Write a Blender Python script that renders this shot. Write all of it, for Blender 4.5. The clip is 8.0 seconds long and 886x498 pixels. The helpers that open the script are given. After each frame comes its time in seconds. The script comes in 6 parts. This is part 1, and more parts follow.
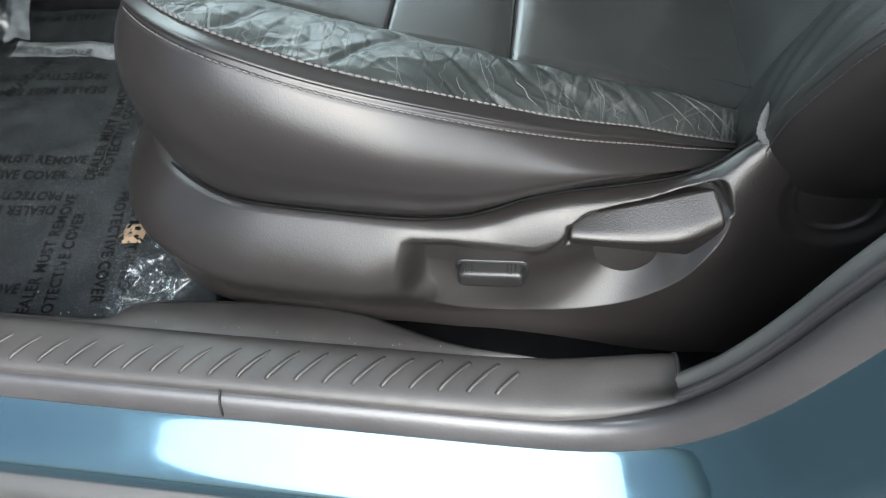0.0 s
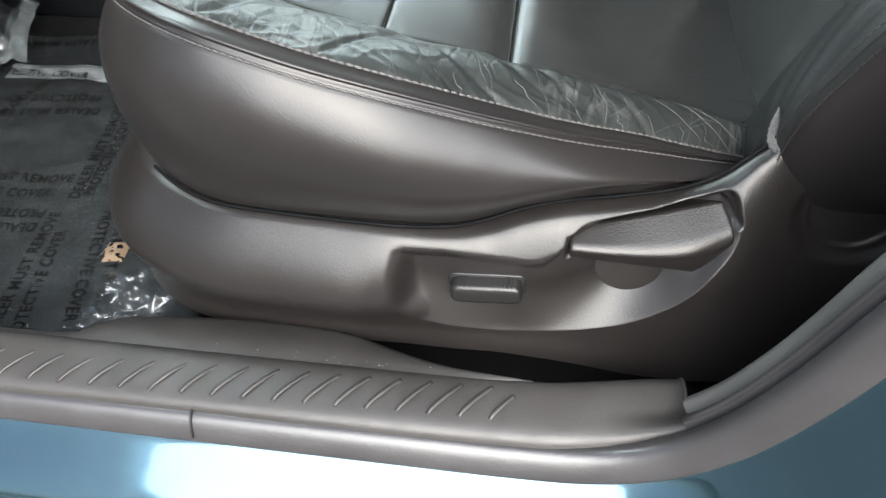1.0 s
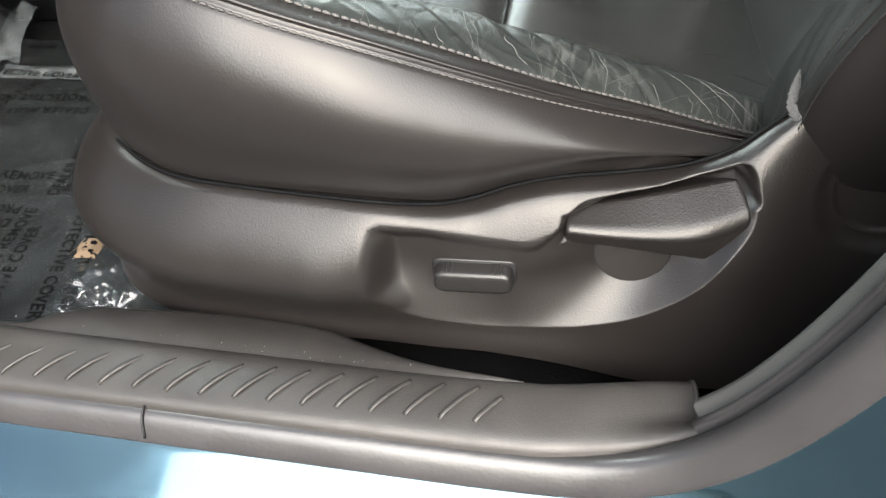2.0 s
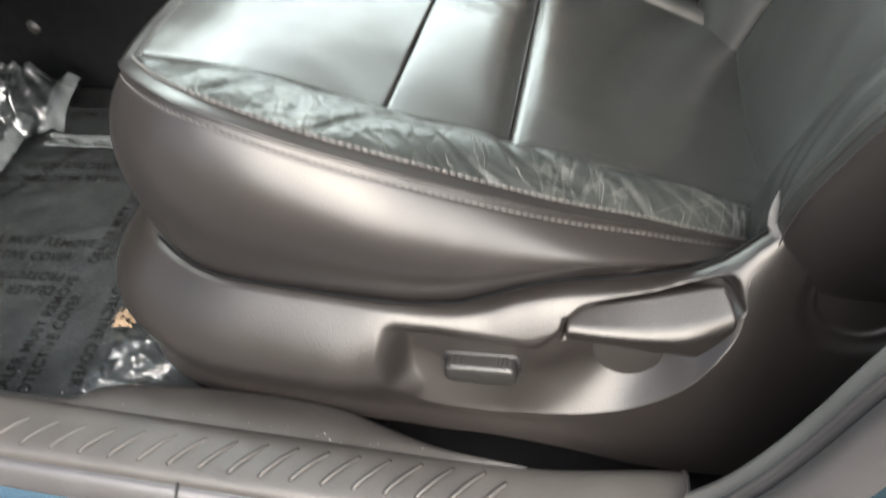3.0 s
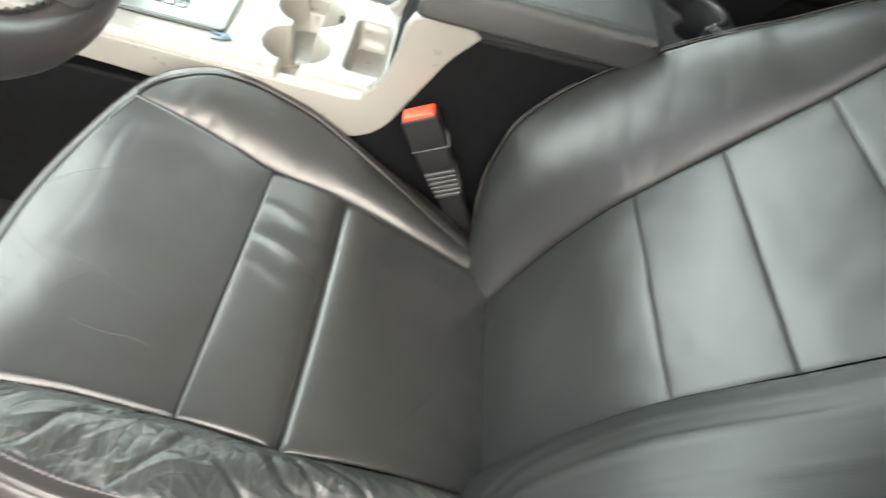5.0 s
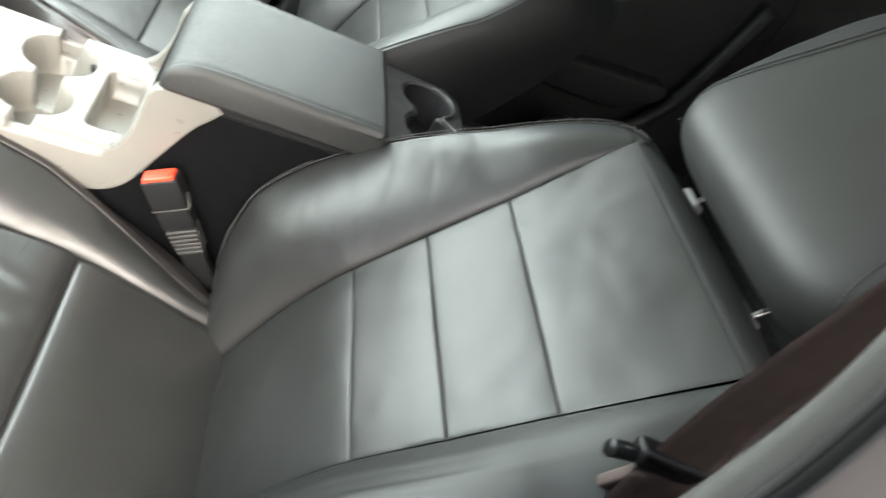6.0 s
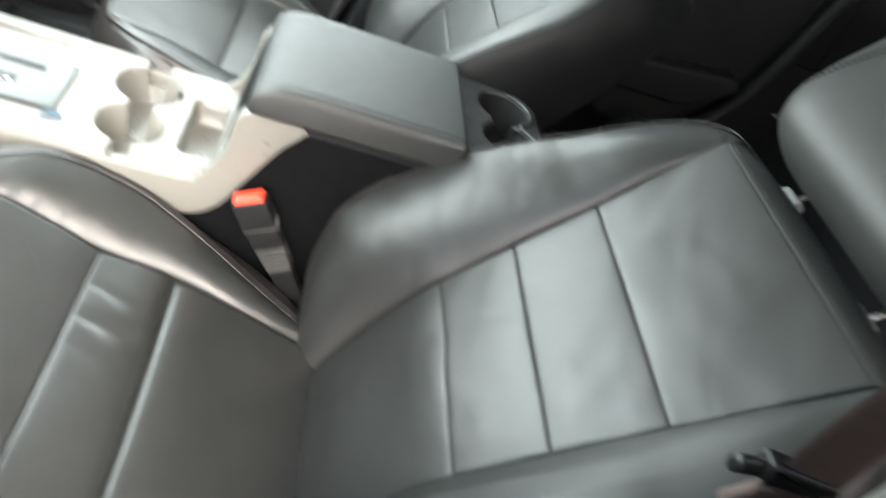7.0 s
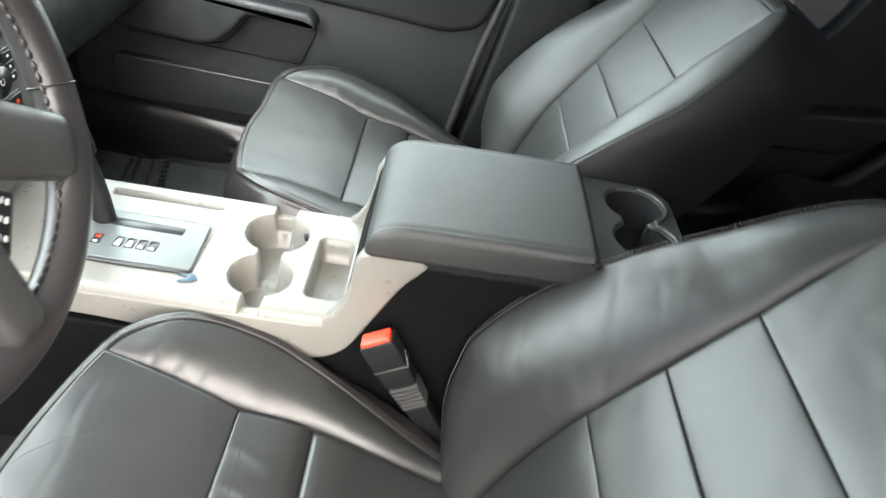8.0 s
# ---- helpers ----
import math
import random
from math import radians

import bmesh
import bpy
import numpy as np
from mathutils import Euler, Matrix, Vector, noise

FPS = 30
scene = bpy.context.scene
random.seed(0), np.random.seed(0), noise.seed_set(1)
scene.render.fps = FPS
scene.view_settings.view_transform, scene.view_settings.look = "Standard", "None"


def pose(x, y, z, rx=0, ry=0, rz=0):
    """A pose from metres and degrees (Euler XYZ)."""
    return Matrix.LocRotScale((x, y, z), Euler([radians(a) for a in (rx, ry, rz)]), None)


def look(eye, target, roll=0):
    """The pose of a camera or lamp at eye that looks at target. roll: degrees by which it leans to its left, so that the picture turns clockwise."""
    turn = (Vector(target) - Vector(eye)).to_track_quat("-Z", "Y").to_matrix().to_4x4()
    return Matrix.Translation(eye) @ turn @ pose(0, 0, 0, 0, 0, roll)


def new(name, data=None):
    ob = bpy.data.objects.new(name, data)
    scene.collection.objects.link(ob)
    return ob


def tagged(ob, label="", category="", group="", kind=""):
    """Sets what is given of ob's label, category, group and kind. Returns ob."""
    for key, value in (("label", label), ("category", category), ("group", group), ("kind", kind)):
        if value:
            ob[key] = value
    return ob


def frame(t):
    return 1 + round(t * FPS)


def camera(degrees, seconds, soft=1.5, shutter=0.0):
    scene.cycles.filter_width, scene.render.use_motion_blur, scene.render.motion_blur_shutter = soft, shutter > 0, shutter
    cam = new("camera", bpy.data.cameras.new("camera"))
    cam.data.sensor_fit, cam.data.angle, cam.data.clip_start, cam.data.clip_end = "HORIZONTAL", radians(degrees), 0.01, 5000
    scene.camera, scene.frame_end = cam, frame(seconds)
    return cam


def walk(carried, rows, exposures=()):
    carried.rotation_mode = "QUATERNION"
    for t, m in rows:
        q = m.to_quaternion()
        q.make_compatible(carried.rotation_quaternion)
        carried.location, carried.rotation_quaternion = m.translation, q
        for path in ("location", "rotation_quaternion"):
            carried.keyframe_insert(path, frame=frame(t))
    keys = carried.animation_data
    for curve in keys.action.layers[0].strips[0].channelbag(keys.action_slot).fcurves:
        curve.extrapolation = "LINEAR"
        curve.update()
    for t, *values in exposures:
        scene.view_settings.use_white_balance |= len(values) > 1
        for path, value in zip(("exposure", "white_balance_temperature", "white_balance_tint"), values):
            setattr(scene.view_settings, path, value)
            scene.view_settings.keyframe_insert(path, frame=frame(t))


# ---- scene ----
cam = camera(65.8, 8.0, soft=1.3, shutter=0.6)
PATH = [
    (0, (0.1053, -0.5710, 1.0562), (-0.0188, 0.1119, 0.0773), -4.25),
    (0.5, (0.1014, -0.5740, 1.0466), (-0.0220, 0.1216, 0.0767), -3.42),
    (1, (0.1088, -0.5810, 1.0113), (-0.0200, 0.1845, 0.0961), -2.34),
    (1.2, (0.1156, -0.5753, 0.9969), (-0.0173, 0.1950, 0.0872), -2.80),
    (2.5, (0.1320, -0.5760, 0.9366), (-0.0593, 0.2555, 0.0928), -3.60),
    (2.8, (0.1356, -0.5669, 0.9772), (-0.0689, 0.2472, 0.1196), -5.34),
    (3, (0.1360, -0.5680, 1.0106), (-0.0653, 0.2732, 0.1788), -3.74),
    (3.3, (0.1352, -0.5505, 1.0803), (-0.0742, 0.2806, 0.2408), -5.99),
    (3.5, (0.1313, -0.5390, 1.1229), (-0.0620, 0.2629, 0.2513), -5.53),
    (3.8, (0.1198, -0.5249, 1.1605), (-0.0610, 0.2305, 0.2460), -5.15),
    (4, (0.1109, -0.5080, 1.1909), (-0.0597, 0.2721, 0.2951), -3.57),
    (4.2, (0.1170, -0.5013, 1.2109), (-0.0161, 0.3341, 0.3635), -0.28),
    (4.5, (0.1214, -0.4750, 1.2446), (0.0963, 0.3674, 0.3903), 7.98),
    (5, (0.1233, -0.4540, 1.2952), (0.2591, 0.3912, 0.4542), 19.53),
    (5.2, (0.1296, -0.4600, 1.3090), (0.3381, 0.4084, 0.5075), 22.75),
    (6.3, (0.1935, -0.4740, 1.4368), (0.6616, 0.3923, 0.7508), 35.31),
    (6.5, (0.1882, -0.4770, 1.4311), (0.6649, 0.3860, 0.7470), 35.57),
    (6.7, (0.1701, -0.4675, 1.4192), (0.6153, 0.3627, 0.6795), 35.15),
    (6.9, (0.1576, -0.4671, 1.4173), (0.5338, 0.3887, 0.6673), 31.15),
    (7, (0.1517, -0.4620, 1.4085), (0.4891, 0.4206, 0.6688), 28.18),
    (7.2, (0.1469, -0.4603, 1.4072), (0.4005, 0.4644, 0.6912), 22.07),
    (7.5, (0.1466, -0.4520, 1.4250), (0.3147, 0.4937, 0.7056), 15.73),
    (7.7, (0.1489, -0.4370, 1.4313), (0.2557, 0.5229, 0.7191), 11.01),
    (8, (0.1694, -0.3760, 1.4278), (0.2358, 0.5874, 0.7155), 11.21),
]
walk(cam, [(t, look(eye, target, roll)) for t, eye, target, roll in PATH], [(0.0, 1.75, 5850, 3), (1.0, 1.8, 6050, 5), (2.5, 2.0, 6500, 6), (3.5, 2.29, 6500, 7), (4.5, 2.23, 6620, 6), (6.5, 2.45, 6520, 8), (8.0, 2.2, 6350, 8)])

# ---- light ----
world = bpy.data.worlds.new("sky")
scene.world = world
world.use_nodes = True
wn = world.node_tree.nodes
sky = wn.new("ShaderNodeTexSky")
sky.sky_type, sky.sun_disc = "NISHITA", False
sky.sun_elevation, sky.sun_rotation = radians(42), radians(168.4)
sky.air_density, sky.dust_density, sky.ozone_density = 1.0, 7.0, 1.0
world.node_tree.links.new(sky.outputs[0], wn["Background"].inputs[0])
wn["Background"].inputs[1].default_value = 0.08
sun = new("sun", bpy.data.lights.new("sun", "SUN"))
sun.data.energy, sun.data.angle, sun.data.color = 2.9, radians(72), (1.0, 0.955, 0.945)
sun.matrix_world = look((0.45, -2.2, 2.60), (0, 0, 0.6))


def window_light(name, eye, target, width, height, watts):
    """The sky's light in the opening of a window."""
    lamp = new(name, bpy.data.lights.new(name, "AREA"))
    lamp.data.shape, lamp.data.size, lamp.data.size_y, lamp.data.energy = "RECTANGLE", width, height, watts
    lamp.data.color = (0.90, 1.0, 0.965)
    lamp.matrix_world = look(eye, target)


window_light("windshield_light", (-0.62, 0.40, 1.36), (0.25, 0.36, 0.72), 1.30, 0.55, 8.6)
window_light("side_window_light", (-0.15, 1.20, 1.30), (0.0, 0.0, 0.80), 1.05, 0.45, 3.8)


# ---- materials ----
def node_mat(name, color, rough, metal=0.0, vary=0.25, grain=0.0, grain_scale=900.0, grain_kind="VORONOI",
             blotch=9.0, spec=0.5, coat=0.0, rough_vary=0.12, tint=None, scuff=0.0, lumps=0.5):
    """Paint with broad blotches in colour and gloss, and a fine grain in relief."""
    m = bpy.data.materials.new(name)
    m.use_nodes = True
    t = m.node_tree
    n, k = t.nodes, t.links
    b = n["Principled BSDF"]
    b.inputs["Metallic"].default_value = metal
    b.inputs["Specular IOR Level"].default_value = spec
    b.inputs["Coat Weight"].default_value = coat
    b.inputs["Coat Roughness"].default_value = 0.04
    co = n.new("ShaderNodeTexCoord")
    big = n.new("ShaderNodeTexNoise")
    big.inputs["Scale"].default_value, big.inputs["Detail"].default_value = blotch, 6.0
    big.inputs["Roughness"].default_value = 0.62
    k.new(co.outputs["Object"], big.inputs["Vector"])
    ramp = n.new("ShaderNodeValToRGB")
    lo = [c * (1 - vary) for c in color]
    hi = [min(1.0, c * (1 + vary)) for c in (tint or color)]
    ramp.color_ramp.elements[0].position, ramp.color_ramp.elements[0].color = 0.3, (*lo, 1)
    ramp.color_ramp.elements[1].position, ramp.color_ramp.elements[1].color = 0.7, (*hi, 1)
    k.new(big.outputs[0], ramp.inputs[0])
    k.new(ramp.outputs[0], b.inputs["Base Color"])
    mid = n.new("ShaderNodeTexNoise")
    mid.inputs["Scale"].default_value, mid.inputs["Detail"].default_value = blotch * 5.3, 2.5
    k.new(co.outputs["Object"], mid.inputs["Vector"])
    rr = n.new("ShaderNodeMapRange")
    rr.inputs[1].default_value, rr.inputs[2].default_value = 0.3, 0.7
    rr.inputs[3].default_value, rr.inputs[4].default_value = max(0.02, rough - rough_vary), min(1.0, rough + rough_vary)
    k.new(mid.outputs[0], rr.inputs[0])
    k.new(rr.outputs[0], b.inputs["Roughness"])
    if scuff:
        last = rr.outputs[0]
        for turned, fine in ((20, 1.0), (-55, 1.4)):
            way = n.new("ShaderNodeMapping")
            way.inputs["Rotation"].default_value, way.inputs["Scale"].default_value = (radians(turned * 0.4), radians(turned), radians(turned)), (700 * fine, 26.0, 40.0)
            k.new(co.outputs["Object"], way.inputs["Vector"])
            hair = n.new("ShaderNodeTexNoise")
            hair.inputs["Scale"].default_value, hair.inputs["Detail"].default_value = 1.0, 1.0
            k.new(way.outputs[0], hair.inputs["Vector"])
            cut = n.new("ShaderNodeMapRange")
            cut.inputs[1].default_value, cut.inputs[2].default_value = 0.66, 0.74
            cut.inputs[3].default_value, cut.inputs[4].default_value = 0.0, scuff
            k.new(hair.outputs[0], cut.inputs[0])
            plus = n.new("ShaderNodeMath")
            plus.operation = "ADD"
            k.new(last, plus.inputs[0])
            k.new(cut.outputs[0], plus.inputs[1])
            last = plus.outputs[0]
        k.new(last, b.inputs["Roughness"])
    if grain:
        if grain_kind == "VORONOI":
            g = n.new("ShaderNodeTexVoronoi")
            g.feature = "F1"
        else:
            g = n.new("ShaderNodeTexNoise")
            g.inputs["Detail"].default_value = 4.0
        g.inputs["Scale"].default_value = grain_scale
        k.new(co.outputs["Object"], g.inputs["Vector"])
        add = n.new("ShaderNodeMath")
        add.operation = "MULTIPLY_ADD"
        add.inputs[1].default_value = lumps
        k.new(mid.outputs[0], add.inputs[0])
        k.new(g.outputs[0], add.inputs[2])
        bump = n.new("ShaderNodeBump")
        bump.inputs["Strength"].default_value, bump.inputs["Distance"].default_value = grain, 0.001
        k.new(add.outputs[0], bump.inputs["Height"])
        k.new(bump.outputs[0], b.inputs["Normal"])
    return m


def worn_leather(name, color, rough, crease=0.0, pores=0.14, size=1000.0):
    """Leather with pores, and fine pale creases where it is worn."""
    m = node_mat(name, color, rough, vary=0.12, grain=pores, grain_scale=size, rough_vary=0.02, lumps=0.06)
    if not crease:
        return m
    t = m.node_tree
    n, k = t.nodes, t.links
    b = n["Principled BSDF"]
    co = n.new("ShaderNodeTexCoord")
    both = None
    for turned, freq in ((-62, 1.0), (-20, 1.25), (25, 0.9)):
        way = n.new("ShaderNodeMapping")
        way.inputs["Rotation"].default_value, way.inputs["Scale"].default_value = (0.0, 0.0, radians(turned)), (34.0 * freq, 5.0 * freq, 5.0)
        k.new(co.outputs["Object"], way.inputs["Vector"])
        line = n.new("ShaderNodeTexNoise")
        line.inputs["Scale"].default_value, line.inputs["Detail"].default_value, line.inputs["Distortion"].default_value = 1.0, 1.0, 0.35
        k.new(way.outputs[0], line.inputs["Vector"])
        off = n.new("ShaderNodeMath")
        off.operation, off.inputs[1].default_value = "SUBTRACT", 0.5
        k.new(line.outputs[0], off.inputs[0])
        size = n.new("ShaderNodeMath")
        size.operation = "ABSOLUTE"
        k.new(off.outputs[0], size.inputs[0])
        one = n.new("ShaderNodeMapRange")
        one.inputs[1].default_value, one.inputs[2].default_value = 0.0, 0.010
        one.inputs[3].default_value, one.inputs[4].default_value = 1.0, 0.0
        k.new(size.outputs[0], one.inputs[0])
        if both is None:
            both = one.outputs[0]
        else:
            most = n.new("ShaderNodeMath")
            most.operation = "MAXIMUM"
            k.new(both, most.inputs[0])
            k.new(one.outputs[0], most.inputs[1])
            both = most.outputs[0]
    gate = n.new("ShaderNodeTexNoise")
    gate.inputs["Scale"].default_value = 14.0
    k.new(co.outputs["Object"], gate.inputs["Vector"])
    gr = n.new("ShaderNodeMapRange")
    gr.inputs[1].default_value, gr.inputs[2].default_value = 0.36, 0.58
    k.new(gate.outputs[0], gr.inputs[0])
    amount = n.new("ShaderNodeMath")
    amount.operation = "MULTIPLY"
    k.new(both, amount.inputs[0])
    k.new(gr.outputs[0], amount.inputs[1])
    scale = n.new("ShaderNodeMath")
    scale.operation, scale.inputs[1].default_value = "MULTIPLY", crease
    k.new(amount.outputs[0], scale.inputs[0])
    old = b.inputs["Base Color"].links[0].from_socket
    cm = n.new("ShaderNodeMixRGB")
    cm.inputs[2].default_value = (0.30, 0.30, 0.29, 1)
    k.new(scale.outputs[0], cm.inputs[0])
    k.new(old, cm.inputs[1])
    k.new(cm.outputs[0], b.inputs["Base Color"])
    # crackled cells, drawn out along the folds
    bend = n.new("ShaderNodeTexNoise")
    bend.inputs["Scale"].default_value = 30.0
    k.new(co.outputs["Object"], bend.inputs["Vector"])
    drift = n.new("ShaderNodeMixRGB")
    drift.blend_type = "LINEAR_LIGHT"
    drift.inputs[0].default_value = 0.010
    k.new(co.outputs["Object"], drift.inputs[1])
    k.new(bend.outputs["Color"], drift.inputs[2])
    way = n.new("ShaderNodeMapping")
    way.inputs["Rotation"].default_value, way.inputs["Scale"].default_value = (0.0, 0.0, radians(18)), (80.0, 44.0, 44.0)
    k.new(drift.outputs[0], way.inputs["Vector"])
    cell = n.new("ShaderNodeTexVoronoi")
    cell.feature = "DISTANCE_TO_EDGE"
    cell.inputs["Scale"].default_value = 1.0
    k.new(way.outputs[0], cell.inputs["Vector"])
    puffed = n.new("ShaderNodeMapRange")
    puffed.interpolation_type = "SMOOTHSTEP"
    puffed.inputs[1].default_value, puffed.inputs[2].default_value = 0.0, 0.16
    k.new(cell.outputs[0], puffed.inputs[0])
    part_way = n.new("ShaderNodeMath")
    part_way.operation = "MULTIPLY"
    k.new(puffed.outputs[0], part_way.inputs[0])
    k.new(gr.outputs[0], part_way.inputs[1])
    relief = n.new("ShaderNodeMath")
    relief.operation, relief.inputs[1].default_value = "MULTIPLY_ADD", 0.3
    k.new(amount.outputs[0], relief.inputs[0])
    k.new(part_way.outputs[0], relief.inputs[2])
    bump = n.new("ShaderNodeBump")
    bump.inputs["Strength"].default_value, bump.inputs["Distance"].default_value = 0.40, 0.0011
    k.new(relief.outputs[0], bump.inputs["Height"])
    k.new(b.inputs["Normal"].links[0].from_socket, bump.inputs["Normal"])
    k.new(bump.outputs[0], b.inputs["Normal"])
    return m


LEATHER = worn_leather("black leather", (0.0205, 0.0211, 0.0203), 0.335)
LEATHER_MATTE = worn_leather("matte charcoal leather", (0.024, 0.0245, 0.0238), 0.50)
LEATHER_SEAT = worn_leather("sat on black leather", (0.0205, 0.0211, 0.0205), 0.245, 0.0, 0.10)
LEATHER_WORN = worn_leather("creased black leather", (0.019, 0.0215, 0.0205), 0.315, 0.13)
LEATHER_SIDE = worn_leather("charcoal side leather", (0.015, 0.0134, 0.0130), 0.31, 0.0, 0.07, 900.0)
LEATHER_RIM = worn_leather("dark smooth leather", (0.027, 0.0255, 0.026), 0.315)
# Darker, duller copy of the leather; shade on some backrests is in it.
LEATHER_SHADED = worn_leather("shaded black leather", (0.0175, 0.0185, 0.018), 0.43)
THREAD = node_mat("grey thread", (0.075, 0.072, 0.070), 0.6, vary=0.2)
THREAD_DARK = node_mat("dark thread", (0.026, 0.025, 0.025), 0.6, vary=0.2)
CRACK = node_mat("pale cracked leather", (0.065, 0.066, 0.062), 0.5, vary=0.3)
PANEL = node_mat("grained charcoal plastic", (0.012, 0.0105, 0.0098), 0.32, vary=0.10, grain=0.10, grain_scale=850.0, rough_vary=0.025, scuff=0.10)
PANEL_DARK = node_mat("dark switch plastic", (0.013, 0.0125, 0.012), 0.33, vary=0.12, grain=0.1, grain_scale=600.0, rough_vary=0.03)
SILL = node_mat("scuffed grey sill plastic", (0.034, 0.0312, 0.0295), 0.40, vary=0.32, grain=0.14, grain_scale=1200.0, rough_vary=0.08, scuff=0.14)
TRIM = node_mat("grey trim plastic", (0.036, 0.036, 0.035), 0.42, vary=0.12, grain=0.14, grain_scale=1100.0)
PILLAR = node_mat("grey pillar plastic", (0.088, 0.085, 0.081), 0.42, vary=0.10, grain=0.14, grain_scale=1100.0)
RUBBER = node_mat("door seal rubber", (0.034, 0.032, 0.033), 0.335, vary=0.25, grain=0.2, grain_scale=300.0, grain_kind="NOISE", spec=0.85, rough_vary=0.035)
PAINT = node_mat("teal blue metallic paint", (0.050, 0.104, 0.136), 0.12, metal=0.85, vary=0.06, coat=1.0, rough_vary=0.03)
CARPET = node_mat("black carpet", (0.012, 0.0122, 0.013), 0.95, vary=0.2, grain=0.9, grain_scale=420.0, grain_kind="NOISE", spec=0.1)
# Tones the dim rear of the cabin; its shade is in this colour.
DEEP = node_mat("deep black plastic for shaded parts", (0.0125, 0.0130, 0.0140), 0.55, vary=0.2, grain=0.25, grain_scale=500.0, spec=0.25)
# Near-black: the shade on the console side and valance gap is in the colour.
LOWER_SHADE = node_mat("soft black plastic with shade", (0.0026, 0.0029, 0.0034), 0.7, vary=0.2, grain=0.2, grain_scale=500.0, spec=0.10)
BLACK = node_mat("black plastic", (0.011, 0.0115, 0.0125), 0.5, vary=0.15, spec=0.33, grain=0.25, grain_scale=500.0)
BLACK_GLOSS = node_mat("smooth black plastic", (0.010, 0.010, 0.0107), 0.32, vary=0.1, rough_vary=0.03)
# Darkened to offset the sun on the passenger seat's side and the buckle.
DULL_BLACK = node_mat("dull darkened black", (0.0085, 0.0088, 0.0092), 0.5, vary=0.1, grain=0.15, grain_scale=700.0, spec=0.28, rough_vary=0.05)
BEIGE = node_mat("pale stone plastic", (0.166, 0.161, 0.146), 0.38, vary=0.06, grain=0.15, grain_scale=600.0)
LID = node_mat("woven charcoal vinyl", (0.026, 0.0275, 0.027), 0.36, vary=0.06, grain=0.5, grain_scale=900.0, rough_vary=0.03)
TRAY = node_mat("charcoal tray plastic", (0.033, 0.034, 0.035), 0.40, vary=0.08, grain=0.2, grain_scale=700.0)
GREY = node_mat("shift plate grey", (0.11, 0.125, 0.125), 0.36, vary=0.08, rough_vary=0.03)
DOOR = node_mat("charcoal door plastic", (0.0145, 0.0165, 0.0175), 0.5, vary=0.12, grain=0.3, grain_scale=420.0)
GUIDE = node_mat("pale grey guide plastic", (0.30, 0.30, 0.30), 0.4, vary=0.1)
# Stone plastic darkened to offset the strong window light on the centre stack.
STONE_DARKENED = node_mat("darkened stone plastic", (0.105, 0.103, 0.094), 0.42, vary=0.08, grain=0.15, grain_scale=600.0)
RED = node_mat("red buckle button", (0.85, 0.05, 0.02), 0.35, vary=0.08)
CHROME = node_mat("brushed metal", (0.62, 0.62, 0.62), 0.22, metal=1.0, vary=0.05)
WEB = node_mat("dark brown seat belt webbing", (0.098, 0.070, 0.064), 0.7, vary=0.2, grain=0.7, grain_scale=900.0, grain_kind="NOISE")
PRINT = node_mat("black print", (0.004, 0.004, 0.004), 0.9, vary=0.2, spec=0.05)
WHITE = node_mat("white mark", (0.7, 0.7, 0.68), 0.6)
GRIT = node_mat("pale grit", (0.33, 0.33, 0.31), 0.8)
TAG = node_mat("grey fleece edge", (0.075, 0.075, 0.075), 0.9, grain=0.5)
LEAF = node_mat("dry brown leaf", (0.13, 0.090, 0.055), 0.8, vary=0.4)
LINING = node_mat("headliner cloth", (0.56, 0.54, 0.52), 0.95, grain=0.4, grain_kind="NOISE")
ASPHALT = node_mat("asphalt", (0.05, 0.05, 0.05), 0.85, vary=0.3, grain=0.8, grain_scale=160.0, grain_kind="NOISE", blotch=2.0)


def clear(name, rough, tint, alpha):
    m = bpy.data.materials.new(name)
    m.use_nodes = True
    t = m.node_tree
    n, k = t.nodes, t.links
    b = n["Principled BSDF"]
    b.inputs["Base Color"].default_value = (*tint, 1)
    b.inputs["Alpha"].default_value = alpha
    nz = n.new("ShaderNodeTexNoise")
    nz.inputs["Scale"].default_value, nz.inputs["Detail"].default_value = 45.0, 6.0
    co = n.new("ShaderNodeTexCoord")
    k.new(co.outputs["Object"], nz.inputs["Vector"])
    rr = n.new("ShaderNodeMapRange")
    rr.inputs[3].default_value, rr.inputs[4].default_value = rough * 0.5, rough * 1.6
    k.new(nz.outputs[0], rr.inputs[0])
    k.new(rr.outputs[0], b.inputs["Roughness"])
    bp = n.new("ShaderNodeBump")
    bp.inputs["Strength"].default_value, bp.inputs["Distance"].default_value = 0.25, 0.002
    k.new(nz.outputs[0], bp.inputs["Height"])
    k.new(bp.outputs[0], b.inputs["Normal"])
    return m


